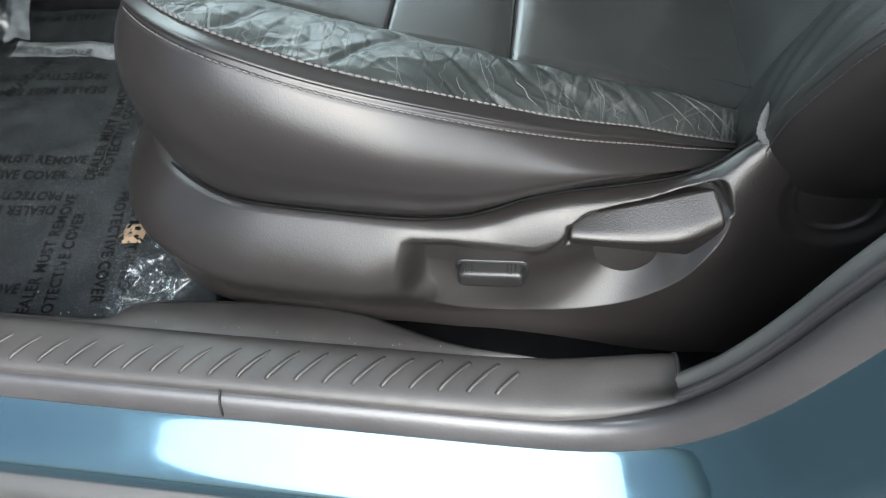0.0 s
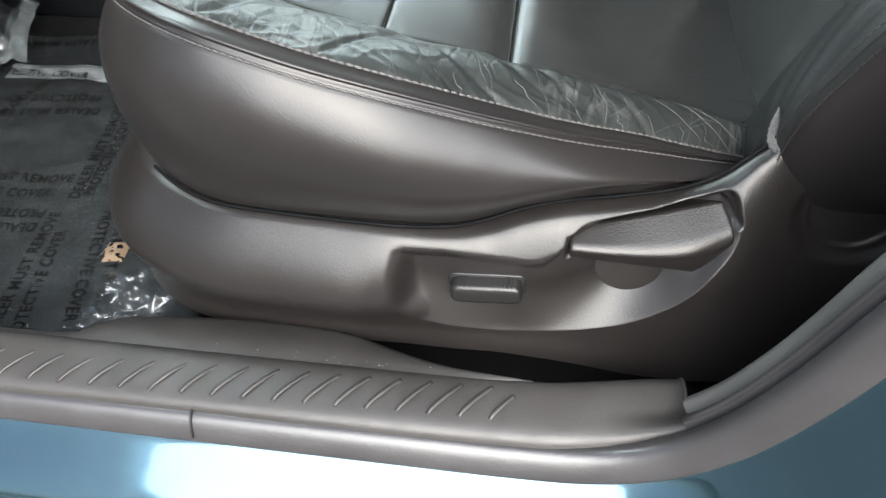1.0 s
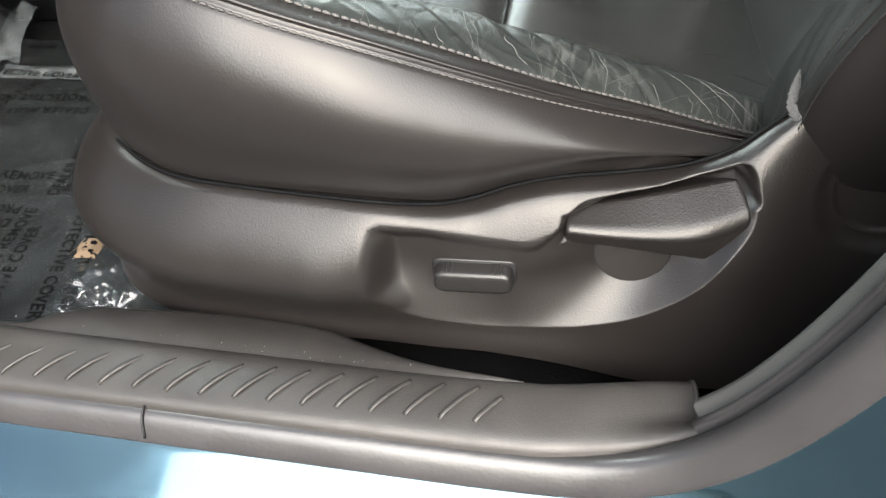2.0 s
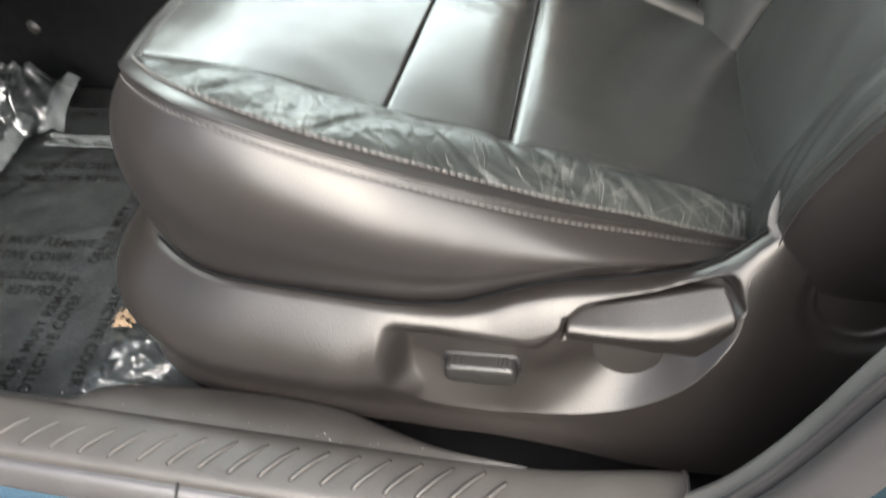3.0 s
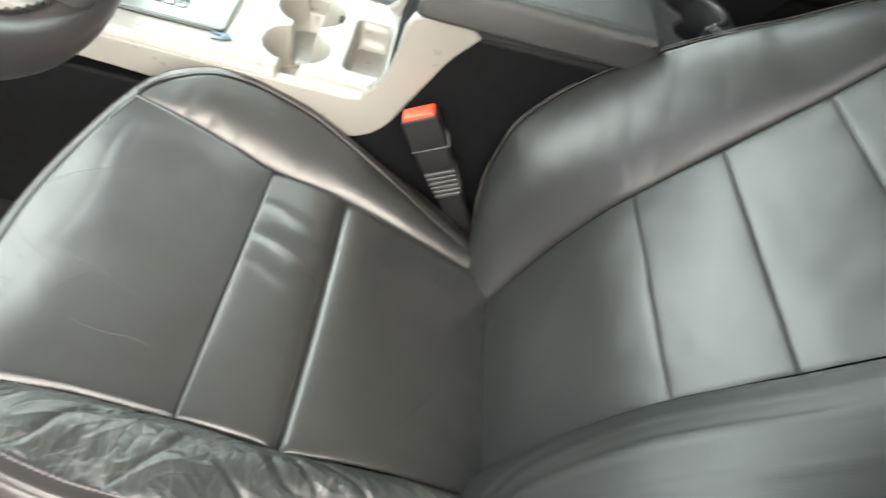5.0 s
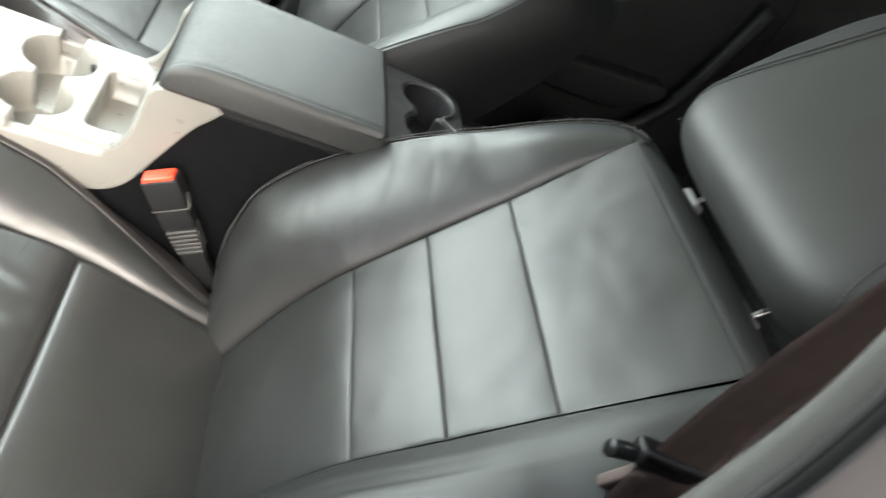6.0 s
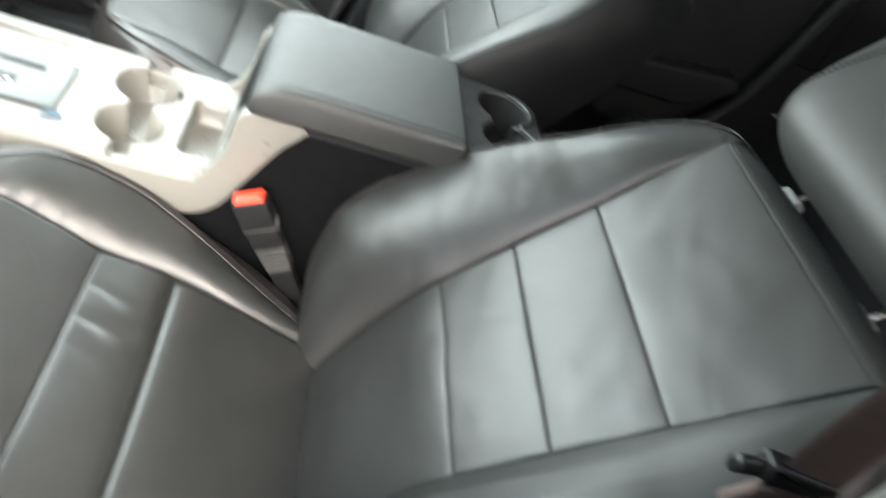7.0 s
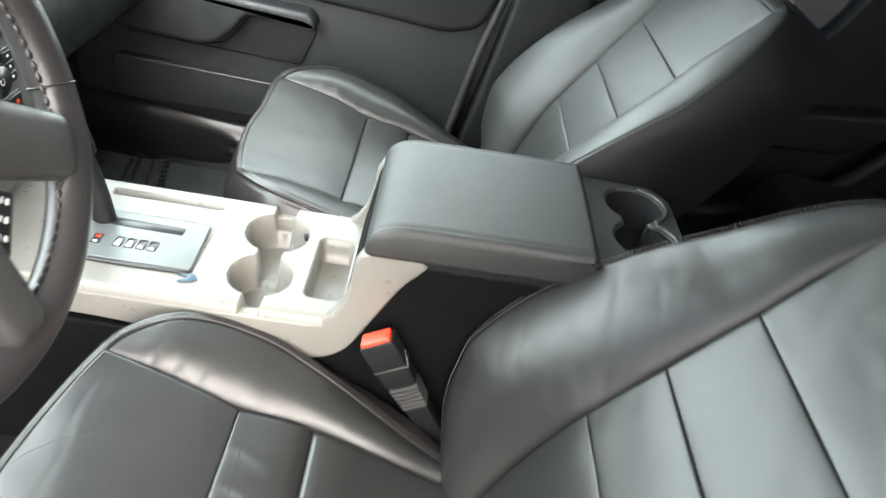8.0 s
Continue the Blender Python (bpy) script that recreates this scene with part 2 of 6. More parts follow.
def plastic_film(name, rough, gloss, milk):
    """Clear sheet: see-through, a little milky, with a mirror-like sheen that grows at a slant."""
    m = bpy.data.materials.new(name)
    m.use_nodes = True
    t = m.node_tree
    n, k = t.nodes, t.links
    n.remove(n["Principled BSDF"])
    co = n.new("ShaderNodeTexCoord")
    nz = n.new("ShaderNodeTexNoise")
    nz.inputs["Scale"].default_value, nz.inputs["Detail"].default_value = 38.0, 5.0
    k.new(co.outputs["Object"], nz.inputs["Vector"])
    bp = n.new("ShaderNodeBump")
    bp.inputs["Strength"].default_value, bp.inputs["Distance"].default_value = 0.42, 0.002
    k.new(nz.outputs[0], bp.inputs["Height"])
    see = n.new("ShaderNodeBsdfTransparent")
    see.inputs[0].default_value = (0.93, 0.95, 0.95, 1)
    white = n.new("ShaderNodeBsdfDiffuse")
    white.inputs[0].default_value = (0.55, 0.60, 0.62, 1)
    haze = n.new("ShaderNodeMapRange")
    haze.inputs[1].default_value, haze.inputs[2].default_value = 0.3, 0.7
    haze.inputs[3].default_value, haze.inputs[4].default_value = milk * 0.6, milk * 1.4
    k.new(nz.outputs[0], haze.inputs[0])
    first = n.new("ShaderNodeMixShader")
    k.new(haze.outputs[0], first.inputs[0])
    k.new(see.outputs[0], first.inputs[1])
    k.new(white.outputs[0], first.inputs[2])
    shine = n.new("ShaderNodeBsdfGlossy")
    shine.inputs["Roughness"].default_value = rough
    k.new(bp.outputs[0], shine.inputs["Normal"])
    fr = n.new("ShaderNodeFresnel")
    fr.inputs["IOR"].default_value = gloss
    k.new(bp.outputs[0], fr.inputs["Normal"])
    second = n.new("ShaderNodeMixShader")
    k.new(fr.outputs[0], second.inputs[0])
    k.new(first.outputs[0], second.inputs[1])
    k.new(shine.outputs[0], second.inputs[2])
    k.new(second.outputs[0], n["Material Output"].inputs[0])
    return m


FILM = plastic_film("clear protective film", 0.13, 1.65, 0.036)
FILM_DARK = plastic_film("dark clear film", 0.2, 1.5, 0.05)
FILM_FOLD = plastic_film("folded clear film", 0.06, 1.8, 0.04)
FILM_STRIP = plastic_film("doubled milky film", 0.2, 1.6, 0.20)
GLASS = clear("window glass", 0.02, (0.75, 0.82, 0.80), 0.12)
# Made-up tint for added rear panes that hold back sky light.
DIMMING_GLASS = clear("added light-cutting glass", 0.02, (0.02, 0.023, 0.023), 0.66)

# ---- building helpers ----
ORIGIN = {}


def root(name, at, label, category, group="", kind=""):
    ob = new(name)
    ob.location = at
    ob.empty_display_size = 0.05
    ORIGIN[ob] = Vector(at)
    return tagged(ob, label, category, group, kind)


def finish(name, bm, material, at=(0, 0, 0), smooth=True, flip=False):
    bm.transform(Matrix.Translation(-Vector(at)))
    if flip:
        bmesh.ops.reverse_faces(bm, faces=bm.faces)
    me = bpy.data.meshes.new(name)
    bm.to_mesh(me)
    bm.free()
    me.materials.append(material)
    if smooth:
        me.polygons.foreach_set("use_smooth", [True] * len(me.polygons))
    return new(name, me)


def part(name, bm, material, parent, label="", smooth=True, flip=False):
    """One mesh, given in world places, under a thing or under a part."""
    ob = finish(name, bm, material, ORIGIN[parent], smooth, flip)
    ob.parent = parent
    ORIGIN[ob] = ORIGIN[parent]
    return tagged(ob, label)


def thing(name, bm, material, at, label, category, group="", kind="", smooth=True):
    ob = finish(name, bm, material, at, smooth)
    ob.location = at
    ORIGIN[ob] = Vector(at)
    return tagged(ob, label, category, group, kind)


def crv(pts, n):
    """A smooth curve through the points, as n points at even steps."""
    p = np.array(pts, float)
    e = np.vstack([2 * p[0] - p[1], p, 2 * p[-1] - p[-2]])
    out = []
    for i in range(1, len(e) - 2):
        a, b, c, d = e[i - 1], e[i], e[i + 1], e[i + 2]
        for s in np.linspace(0, 1, 24, endpoint=False):
            out.append(0.5 * (2 * b + (c - a) * s + (2 * a - 5 * b + 4 * c - d) * s * s + (3 * b - a - 3 * c + d) * s ** 3))
    out.append(p[-1])
    out = np.array(out)
    s = np.concatenate([[0], np.cumsum(np.linalg.norm(np.diff(out, axis=0), axis=1))])
    return np.stack([np.interp(np.linspace(0, s[-1], n), s, out[:, i]) for i in range(3)], 1)


def at_x(pts, xs):
    """The curve's points at the given x."""
    c = crv(pts, 400)
    o = np.argsort(c[:, 0])
    return np.stack([xs, np.interp(xs, c[o, 0], c[o, 1]), np.interp(xs, c[o, 0], c[o, 2])], 1)


def mesh_grid(g, loop_u=False, loop_v=False):
    bm = bmesh.new()
    nu, nv = g.shape[:2]
    v = [[bm.verts.new(g[i, j]) for j in range(nv)] for i in range(nu)]
    for i in range(nu if loop_u else nu - 1):
        for j in range(nv if loop_v else nv - 1):
            i2, j2 = (i + 1) % nu, (j + 1) % nv
            bm.faces.new((v[i][j], v[i2][j], v[i2][j2], v[i][j2]))
    return bm


def normals(g, hint):
    n = np.cross(np.gradient(g, axis=0), np.gradient(g, axis=1))
    n /= np.linalg.norm(n, axis=2, keepdims=True) + 1e-12
    flip = np.sum(n * np.array(hint)) < 0
    return (-n if flip else n), flip


def patch_grid(a, b, nv, hint, bulge, sink=0.004, rim=0.011, edges=(1, 1, 1, 1), disp=None):
    """A padded panel between two rails: bulge(u, v) metres proud, with edges that roll down into the seams, each by its own share."""
    t = np.linspace(0, 1, nv)
    v = 0.35 * t + 0.65 * (0.5 - 0.5 * np.cos(np.pi * t))
    g = a[:, None, :] * (1 - v)[None, :, None] + b[:, None, :] * v[None, :, None]
    n, flip = normals(g, hint)
    nu = len(a)
    u = np.linspace(0, 1, nu)
    U, V = np.meshgrid(u, v, indexing="ij")
    width = np.linalg.norm(b - a, axis=1)[:, None] + 1e-9
    mid = (a + b) / 2
    length = np.concatenate([[0], np.cumsum(np.linalg.norm(np.diff(mid, axis=0), axis=1))])[:, None]
    f = np.ones_like(U)
    for on, d in zip(edges, (V * width, (1 - V) * width, length + 0 * U, length[-1] - length + 0 * U)):
        if on:
            q = np.clip(d / (rim * on), 0, 1)
            f *= 1 - min(1.5, on) * (1 - np.sqrt(1 - (1 - q) ** 2))
    h = bulge(U, V) + sink * (f - 1)
    g = g + n * h[:, :, None]
    if disp:
        extra = np.array([[disp(Vector(g[i, j]), U[i, j], V[i, j]) for j in range(nv)] for i in range(nu)])
        g = g + n * (extra * np.clip(f, 0, 1))[:, :, None]
    return g, n, flip


def patch(*args, **more):
    """The mesh of patch_grid."""
    g, n, flip = patch_grid(*args, **more)
    return mesh_grid(g[:, ::-1] if flip else g)


def crack_lines(g, n, lines):
    """Thin raised cracks that follow a panel's surface; each line: its points (u, v) and its half width."""
    bm = bmesh.new()
    nu, nv = g.shape[:2]
    for pts, r in lines:
        c = crv([(u, v, 0) for u, v in pts], 5 * len(pts))
        mid, up = [], []
        for u, v, _ in c:
            i, j = min(max(u, 0), 0.999) * (nu - 1), min(max(v, 0), 0.999) * (nv - 1)
            a, b = int(i), int(j)
            s, t = i - a, j - b
            mid.append((g[a, b] * (1 - s) + g[a + 1, b] * s) * (1 - t) + (g[a, b + 1] * (1 - s) + g[a + 1, b + 1] * s) * t)
            up.append(n[a, b])
        mid, up = np.array(mid), np.array(up)
        tan = np.gradient(mid, axis=0)
        tan /= np.linalg.norm(tan, axis=1, keepdims=True) + 1e-12
        side = np.cross(tan, up)
        w = r * np.sin(np.pi * np.linspace(0.06, 0.96, len(mid))) ** 0.6
        ring = [[bm.verts.new(p) for p in (m + s * k, m + q * k * 0.8, m - s * k, m - q * k)] for m, s, q, k in zip(mid, side, up, w)]
        for r0, r1 in zip(ring, ring[1:]):
            for j in range(4):
                bm.faces.new((r0[j], r1[j], r1[(j + 1) % 4], r0[(j + 1) % 4]))
    bmesh.ops.recalc_face_normals(bm, faces=bm.faces)
    return bm


def tube(pts, r, sides=8, n=None, closed=False):
    """A round bar along a curve; r may be one radius or two (across, up)."""
    p = crv(pts, n) if n else np.array(pts, float)
    rx, ry = r if isinstance(r, tuple) else (r, r)
    tan = np.gradient(p, axis=0)
    if closed:
        tan = np.roll(p, -1, 0) - np.roll(p, 1, 0)
    tan /= np.linalg.norm(tan, axis=1, keepdims=True) + 1e-12
    ref = np.array([0, 0, 1.0])
    if abs(tan[len(tan) // 2] @ ref) > 0.9:
        ref = np.array([0, 1.0, 0])
    s = np.cross(tan, ref)
    s /= np.linalg.norm(s, axis=1, keepdims=True) + 1e-12
    w = np.cross(s, tan)
    an = np.linspace(0, 2 * np.pi, sides, endpoint=False)
    g = p[:, None] + s[:, None] * (rx * np.cos(an))[None, :, None] + w[:, None] * (ry * np.sin(an))[None, :, None]
    bm = mesh_grid(g, loop_u=closed, loop_v=True)
    if not closed:
        bm.verts.ensure_lookup_table()
        k = len(p)
        bm.faces.new([bm.verts[j] for j in range(sides)][::-1])
        bm.faces.new([bm.verts[(k - 1) * sides + j] for j in range(sides)])
    bmesh.ops.recalc_face_normals(bm, faces=bm.faces)
    return bm


def box(lo, hi, bevel=0.004, seg=3):
    bm = bmesh.new()
    lo, hi = Vector(lo), Vector(hi)
    bmesh.ops.create_cube(bm, size=1, matrix=Matrix.LocRotScale((lo + hi) / 2, None, hi - lo))
    if bevel:
        bmesh.ops.bevel(bm, geom=bm.edges[:], offset=bevel, segments=seg, affect="EDGES", profile=0.6)
    return bm


def prism(outline, axis, lo, hi, bevel=0.003, seg=3):
    """A plate: a closed outline in two axes, thick along the third, with rounded edges."""
    bm = bmesh.new()
    ax = "xyz".index(axis)
    rest = [i for i in range(3) if i != ax]

    def at(q, w):
        c = [0, 0, 0]
        c[rest[0]], c[rest[1]], c[ax] = q[0], q[1], w
        return c
    a = [bm.verts.new(at(q, lo)) for q in outline]
    b = [bm.verts.new(at(q, hi)) for q in outline]
    bm.faces.new(a)
    bm.faces.new(b)
    k = len(a)
    for i in range(k):
        bm.faces.new((a[i], a[(i + 1) % k], b[(i + 1) % k], b[i]))
    bmesh.ops.recalc_face_normals(bm, faces=bm.faces)
    if bevel:
        rims = [e for e in bm.edges if len({v in a for v in e.verts}) == 1]
        bmesh.ops.bevel(bm, geom=rims, offset=bevel, segments=seg, affect="EDGES", profile=0.6)
    return bm


def round_outline(pts, r, seg=5):
    """A closed outline with its corners rounded."""
    out = []
    k = len(pts)
    for i in range(k):
        p, q, s = (Vector(pts[j % k]) for j in (i - 1, i, i + 1))
        d1, d2 = (p - q), (s - q)
        r1 = min(r, 0.45 * d1.length, 0.45 * d2.length)
        a, b = q + d1.normalized() * r1, q + d2.normalized() * r1
        for t in np.linspace(0, 1, seg):
            out.append(tuple((1 - t) ** 2 * a + 2 * t * (1 - t) * q + t * t * b))
    return out


def stitches(path, normal_of, gap=0.0055, length=0.0042, r=0.0007, lift=0.0006):
    """A row of short raised stitches along a curve."""
    s = np.concatenate([[0], np.cumsum(np.linalg.norm(np.diff(path, axis=0), axis=1))])
    bm = bmesh.new()
    for d in np.arange(gap, s[-1] - gap, gap):
        a = np.array([np.interp(d - length / 2, s, path[:, i]) for i in range(3)])
        b = np.array([np.interp(d + length / 2, s, path[:, i]) for i in range(3)])
        n = np.array(normal_of(d / s[-1]))
        t = (b - a) / (np.linalg.norm(b - a) + 1e-12)
        c = np.cross(t, n)
        ring = []
        for q, w in ((a, 0.5), ((a + b) / 2, 1.0), (b, 0.5)):
            o = q + n * lift
            ring.append([bm.verts.new(o + c * r * w), bm.verts.new(o + n * r * w * 1.2), bm.verts.new(o - c * r * w), bm.verts.new(o - n * r)])
        for i in range(2):
            for j in range(4):
                bm.faces.new((ring[i][j], ring[i + 1][j], ring[i + 1][(j + 1) % 4], ring[i][(j + 1) % 4]))
    bmesh.ops.recalc_face_normals(bm, faces=bm.faces)
    return bm


def smooth01(x):
    x = np.clip(x, 0, 1)
    return x * x * (3 - 2 * x)


def inside(px, pz, poly):
    """Signed distance to a closed outline, in metres; inside is positive."""
    p = np.array(poly)
    q = np.roll(p, -1, 0)
    best = np.full(px.shape, 1e9)
    odd = np.zeros(px.shape, bool)
    for (ax, az), (bx, bz) in zip(p, q):
        ex, ez = bx - ax, bz - az
        k = np.clip(((px - ax) * ex + (pz - az) * ez) / (ex * ex + ez * ez + 1e-12), 0, 1)
        best = np.minimum(best, np.hypot(px - ax - k * ex, pz - az - k * ez))
        cross = ((az > pz) != (bz > pz)) & (px < (bx - ax) * (pz - az) / (bz - az + 1e-12) + ax)
        odd ^= cross
    return np.where(odd, best, -best)

# ---- setting: ground, floor, body shell ----
def sheet(x0, x1, y0, y1, z, nx, ny, wave=0.0, freq=3.0):
    g = np.array([[(x, y, z + wave * noise.noise((x * freq, y * freq, 0.3))) for y in np.linspace(y0, y1, ny)] for x in np.linspace(x0, x1, nx)])
    return mesh_grid(g)


thing("ground", sheet(-60, 60, -60, 60, 0.0, 40, 40), ASPHALT, (0, 0, 0), "dark asphalt ground under the car", "ground", kind="structure")
thing("floor", sheet(-1.0, 1.9, -0.335, 1.16, 0.455, 90, 60, 0.008, 9.0), CARPET, (0, 0, 0.455), "black carpet on the car floor", "floor", kind="structure")

# the line of the door opening, along the sill and up the pillar (x, z)
OPENING = [(-1.0, 0.538), (-0.6, 0.541), (-0.3, 0.544), (0.0, 0.547), (0.12, 0.549), (0.175, 0.556), (0.214, 0.576), (0.241, 0.608), (0.259, 0.648),
           (0.272, 0.692), (0.284, 0.745), (0.300, 0.80), (0.342, 0.92), (0.388, 1.06), (0.409, 1.16), (0.409, 1.27), (0.388, 1.37), (0.368, 1.46), (0.35, 1.58)]


def sweep(profile, u0=0.0, u1=1.0, n=150, pull=0.0):
    """A profile (offset away from the opening, y) carried along the door opening's line; pull narrows it up the pillar."""
    c = crv([(x, 0, z) for x, z in OPENING], 600)
    i0, i1 = int(u0 * 599), int(u1 * 599)
    c = c[np.linspace(i0, i1, n).astype(int)]
    t = np.gradient(c, axis=0)
    t /= np.linalg.norm(t, axis=1, keepdims=True)
    out = np.stack([t[:, 2], 0 * t[:, 0], -t[:, 0]], 1)
    k = pull * smooth01((c[:, 2] - 0.75) / 0.3)[:, None]
    g = np.stack([c + out * (a - k * (1.0 if y < -0.378 else 0.0)) + np.array([0, y, 0]) for a, y in profile], 1)
    return mesh_grid(g)


def arc_profile(pts, n):
    return [(p[0], p[1]) for p in crv([(a, y, 0) for a, y in pts], n)]


LINE = crv([(x, 0, z) for x, z in OPENING], 600)
START = float(np.argmin(np.abs(LINE[:, 0] - 0.229) + 9 * (LINE[:, 2] > 0.7))) / 599
body = root("body_side", (0, -0.40, 0.4), "teal blue metallic painted sill and door frame of a car", "car body", kind="structure")
part("painted_sill", sweep(arc_profile([(0.004, -0.380), (0.013, -0.388), (0.018, -0.394), (0.027, -0.407), (0.038, -0.423), (0.047, -0.433), (0.056, -0.4375), (0.066, -0.437), (0.072, -0.428)], 40), pull=0.022), PAINT, body)
part("lower_cladding", sweep(arc_profile([(0.070, -0.424), (0.071, -0.438), (0.080, -0.450), (0.14, -0.468), (0.24, -0.475), (0.34, -0.45)], 16), 0.0, 0.62, 60), TRIM, body, "grey plastic cladding under the painted sill")
part("seal", sweep(arc_profile([(0.004, -0.362), (-0.002, -0.366), (-0.006, -0.372), (-0.004, -0.379), (0.004, -0.385), (0.013, -0.3885), (0.016, -0.386)], 24), pull=0.022), RUBBER, body, "dull black rubber door seal")
part("seal_lip", sweep(arc_profile([(0.002, -0.352), (-0.003, -0.356), (-0.004, -0.361), (0.001, -0.365)], 10), START, 1.0), RUBBER, body)
bm = tube([(-0.1165, -0.3625, 0.5475), (-0.1190, -0.372, 0.5535), (-0.1190, -0.380, 0.550), (-0.1175, -0.388, 0.538)], 0.0011, 6, 12)
part("seal_joint", bm, BLACK, body)

# The first bead is black to paint the shade of the seal's gap.
for line, r, material, label in (([(0.0075, -0.3495)], 0.0026, BLACK, "black bead for the shade beside the seal"), ([(-0.0035, -0.3590)], 0.0022, RUBBER, "raised bead on the seal")):
    c = crv([(x, 0, z) for x, z in OPENING], 600)
    c = c[int(START * 599):][::4]
    t = np.gradient(c, axis=0)
    t /= np.linalg.norm(t, axis=1, keepdims=True)
    part("seal_bead", tube(c + np.stack([t[:, 2], 0 * t[:, 0], -t[:, 0]], 1) * line[0][0] + np.array([0, line[0][1], 0]), r, 6), material, body, label)

# trim that climbs the pillar behind the sill plate
pillar = root("pillar_trim", (0.3, -0.33, 0.56), "grey plastic trim on the door pillar", "trim", kind="structure")
part("pillar_cover", sweep(arc_profile([(0.002, -0.353), (-0.002, -0.348), (-0.002, -0.343), (0.006, -0.337), (0.022, -0.327), (0.05, -0.310), (0.09, -0.304), (0.20, -0.33)], 30), START, 1.0, 140), PILLAR, pillar)

# ---- sill plate with its slanted ribs ----
sill = root("sill_plate", (0, -0.35, 0.53), "scuffed grey-brown plastic door sill plate with slanted ribs", "sill plate", kind="structure")
SP = arc_profile([(-0.001, -0.3745), (-0.007, -0.3715), (-0.0105, -0.364), (-0.0125, -0.350), (-0.0125, -0.336), (-0.0095, -0.3275), (-0.001, -0.322), (0.02, -0.3195), (0.05, -0.319)], 40)


def sill_grid(x0, x1, n):
    c = crv([(x, 0, z) for x, z in OPENING], 900)
    xs = np.linspace(x0, x1, n)
    keep = np.interp(xs, [-1, 0.13, 0.24], [0, 0.0, 0.85])
    bow = np.interp(xs, [-1, 0.05, 0.14, 0.236], [0, 0, 0.001, 0.010])
    flat, curved = 0.537 + (xs + 1) * 0.0108, np.interp(xs, c[:, 0], c[:, 2])
    rows = []
    for a, y in SP:
        w = keep * (0.30 + 0.70 * float(smooth01(np.array((y + 0.374) / 0.022))))
        rows.append(np.stack([xs, 0 * xs + y + bow, flat * w + curved * (1 - w) + 0.004 - a], 1))
    return np.stack(rows, 1)


part("plate", mesh_grid(sill_grid(-1.0, 0.234, 160)[:, ::-1]), SILL, sill)
part("plate_end", tube(sill_grid(-1.0, 0.234, 3)[-1][:30], 0.0016, 6), SILL, sill)
for i in range(30):
    x = 0.1062 - 0.0221 * i - 0.00009 * i * i
    y = -0.0005 * min(i, 14)
    zb = 0.537 + (x + 1) * 0.0108 + 0.004 + 0.0105 + 0.15 * y
    line = [(x - 0.0065, y - 0.3590, zb), (x - 0.0030, y - 0.3545, zb + 0.0022), (x + 0.0035, y - 0.347, zb + 0.0032), (x + 0.0095, y - 0.3405, zb + 0.0030)]
    if i:
        line.append((x + 0.016, y - 0.3335, zb + 0.0012))
    part("rib", tube(line, (0.0017, 0.0010), 8, 14), SILL, sill)

# inner lip of the sill towards the carpet, with its curved end
lip = root("sill_lip", (0, -0.31, 0.5), "scratched grey plastic lip along the carpet edge", "trim", kind="structure")
A = crv([(-1.0, -0.3285, 0.5500), (-0.4, -0.3285, 0.5555), (-0.1, -0.3285, 0.5585), (0.0, -0.3285, 0.5595), (0.085, -0.327, 0.5605), (0.128, -0.3262, 0.5590)], 80)
B = crv([(-1.0, -0.318, 0.540), (-0.5, -0.318, 0.540), (-0.255, -0.316, 0.540), (-0.222, -0.295, 0.542), (-0.145, -0.287, 0.544), (-0.064, -0.284, 0.544), (-0.022, -0.288, 0.545), (0.012, -0.298, 0.546), (0.058, -0.312, 0.550), (0.087, -0.320, 0.555), (0.128, -0.3250, 0.5575)], 80)
part("lip_top", patch(A, B, 14, (0, 0.3, 1), lambda u, v: 0.004 * np.sin(np.pi * v), sink=0.002, rim=0.004, edges=(0, 1, 0, 0)), SILL, lip)
part("lip_edge", patch(B, B + np.array([0, 0.004, -0.06]), 6, (0, 1, 0), lambda u, v: 0 * u, sink=0.0, edges=(0, 0, 0, 0)), SILL, lip)

# ---- the seats ----
SEAM = [(-0.165, -0.186, 0.789), (-0.10, -0.178, 0.772), (0.0, -0.167, 0.740), (0.093, -0.167, 0.720), (0.17, -0.157, 0.698), (0.25, -0.150, 0.670), (0.32, -0.147, 0.648), (0.36, -0.146, 0.636)]
STITCH = [(-0.165, -0.190, 0.789), (-0.150, -0.208, 0.797), (-0.124, -0.230, 0.801), (-0.09, -0.248, 0.801), (-0.05, -0.256, 0.793), (-0.016, -0.257, 0.783), (0.025, -0.254, 0.770), (0.061, -0.246, 0.755), (0.10, -0.236, 0.738),
          (0.142, -0.223, 0.719), (0.186, -0.207, 0.700), (0.231, -0.193, 0.680), (0.30, -0.172, 0.652), (0.35, -0.158, 0.636)]
FRONT = [(-0.165, -0.188, 0.789), (-0.177, -0.145, 0.785), (-0.192, -0.07, 0.778), (-0.197, 0.0, 0.776), (-0.192, 0.07, 0.778), (-0.177, 0.145, 0.785), (-0.165, 0.188, 0.789)]
GAP = [(-0.186, -0.208, 0.668), (-0.168, -0.230, 0.666), (-0.143, -0.2455, 0.6615), (-0.112, -0.2585, 0.6610), (-0.07, -0.2645, 0.661), (0.018, -0.268, 0.663), (0.06, -0.260, 0.657), (0.085, -0.252, 0.657), (0.110, -0.245, 0.663),
       (0.139, -0.240, 0.668), (0.18, -0.230, 0.669), (0.210, -0.222, 0.668), (0.235, -0.214, 0.664), (0.262, -0.204, 0.656), (0.30, -0.195, 0.645), (0.34, -0.185, 0.633)]


def mirror(pts):
    return [(x, -y, z) for x, y, z in pts]


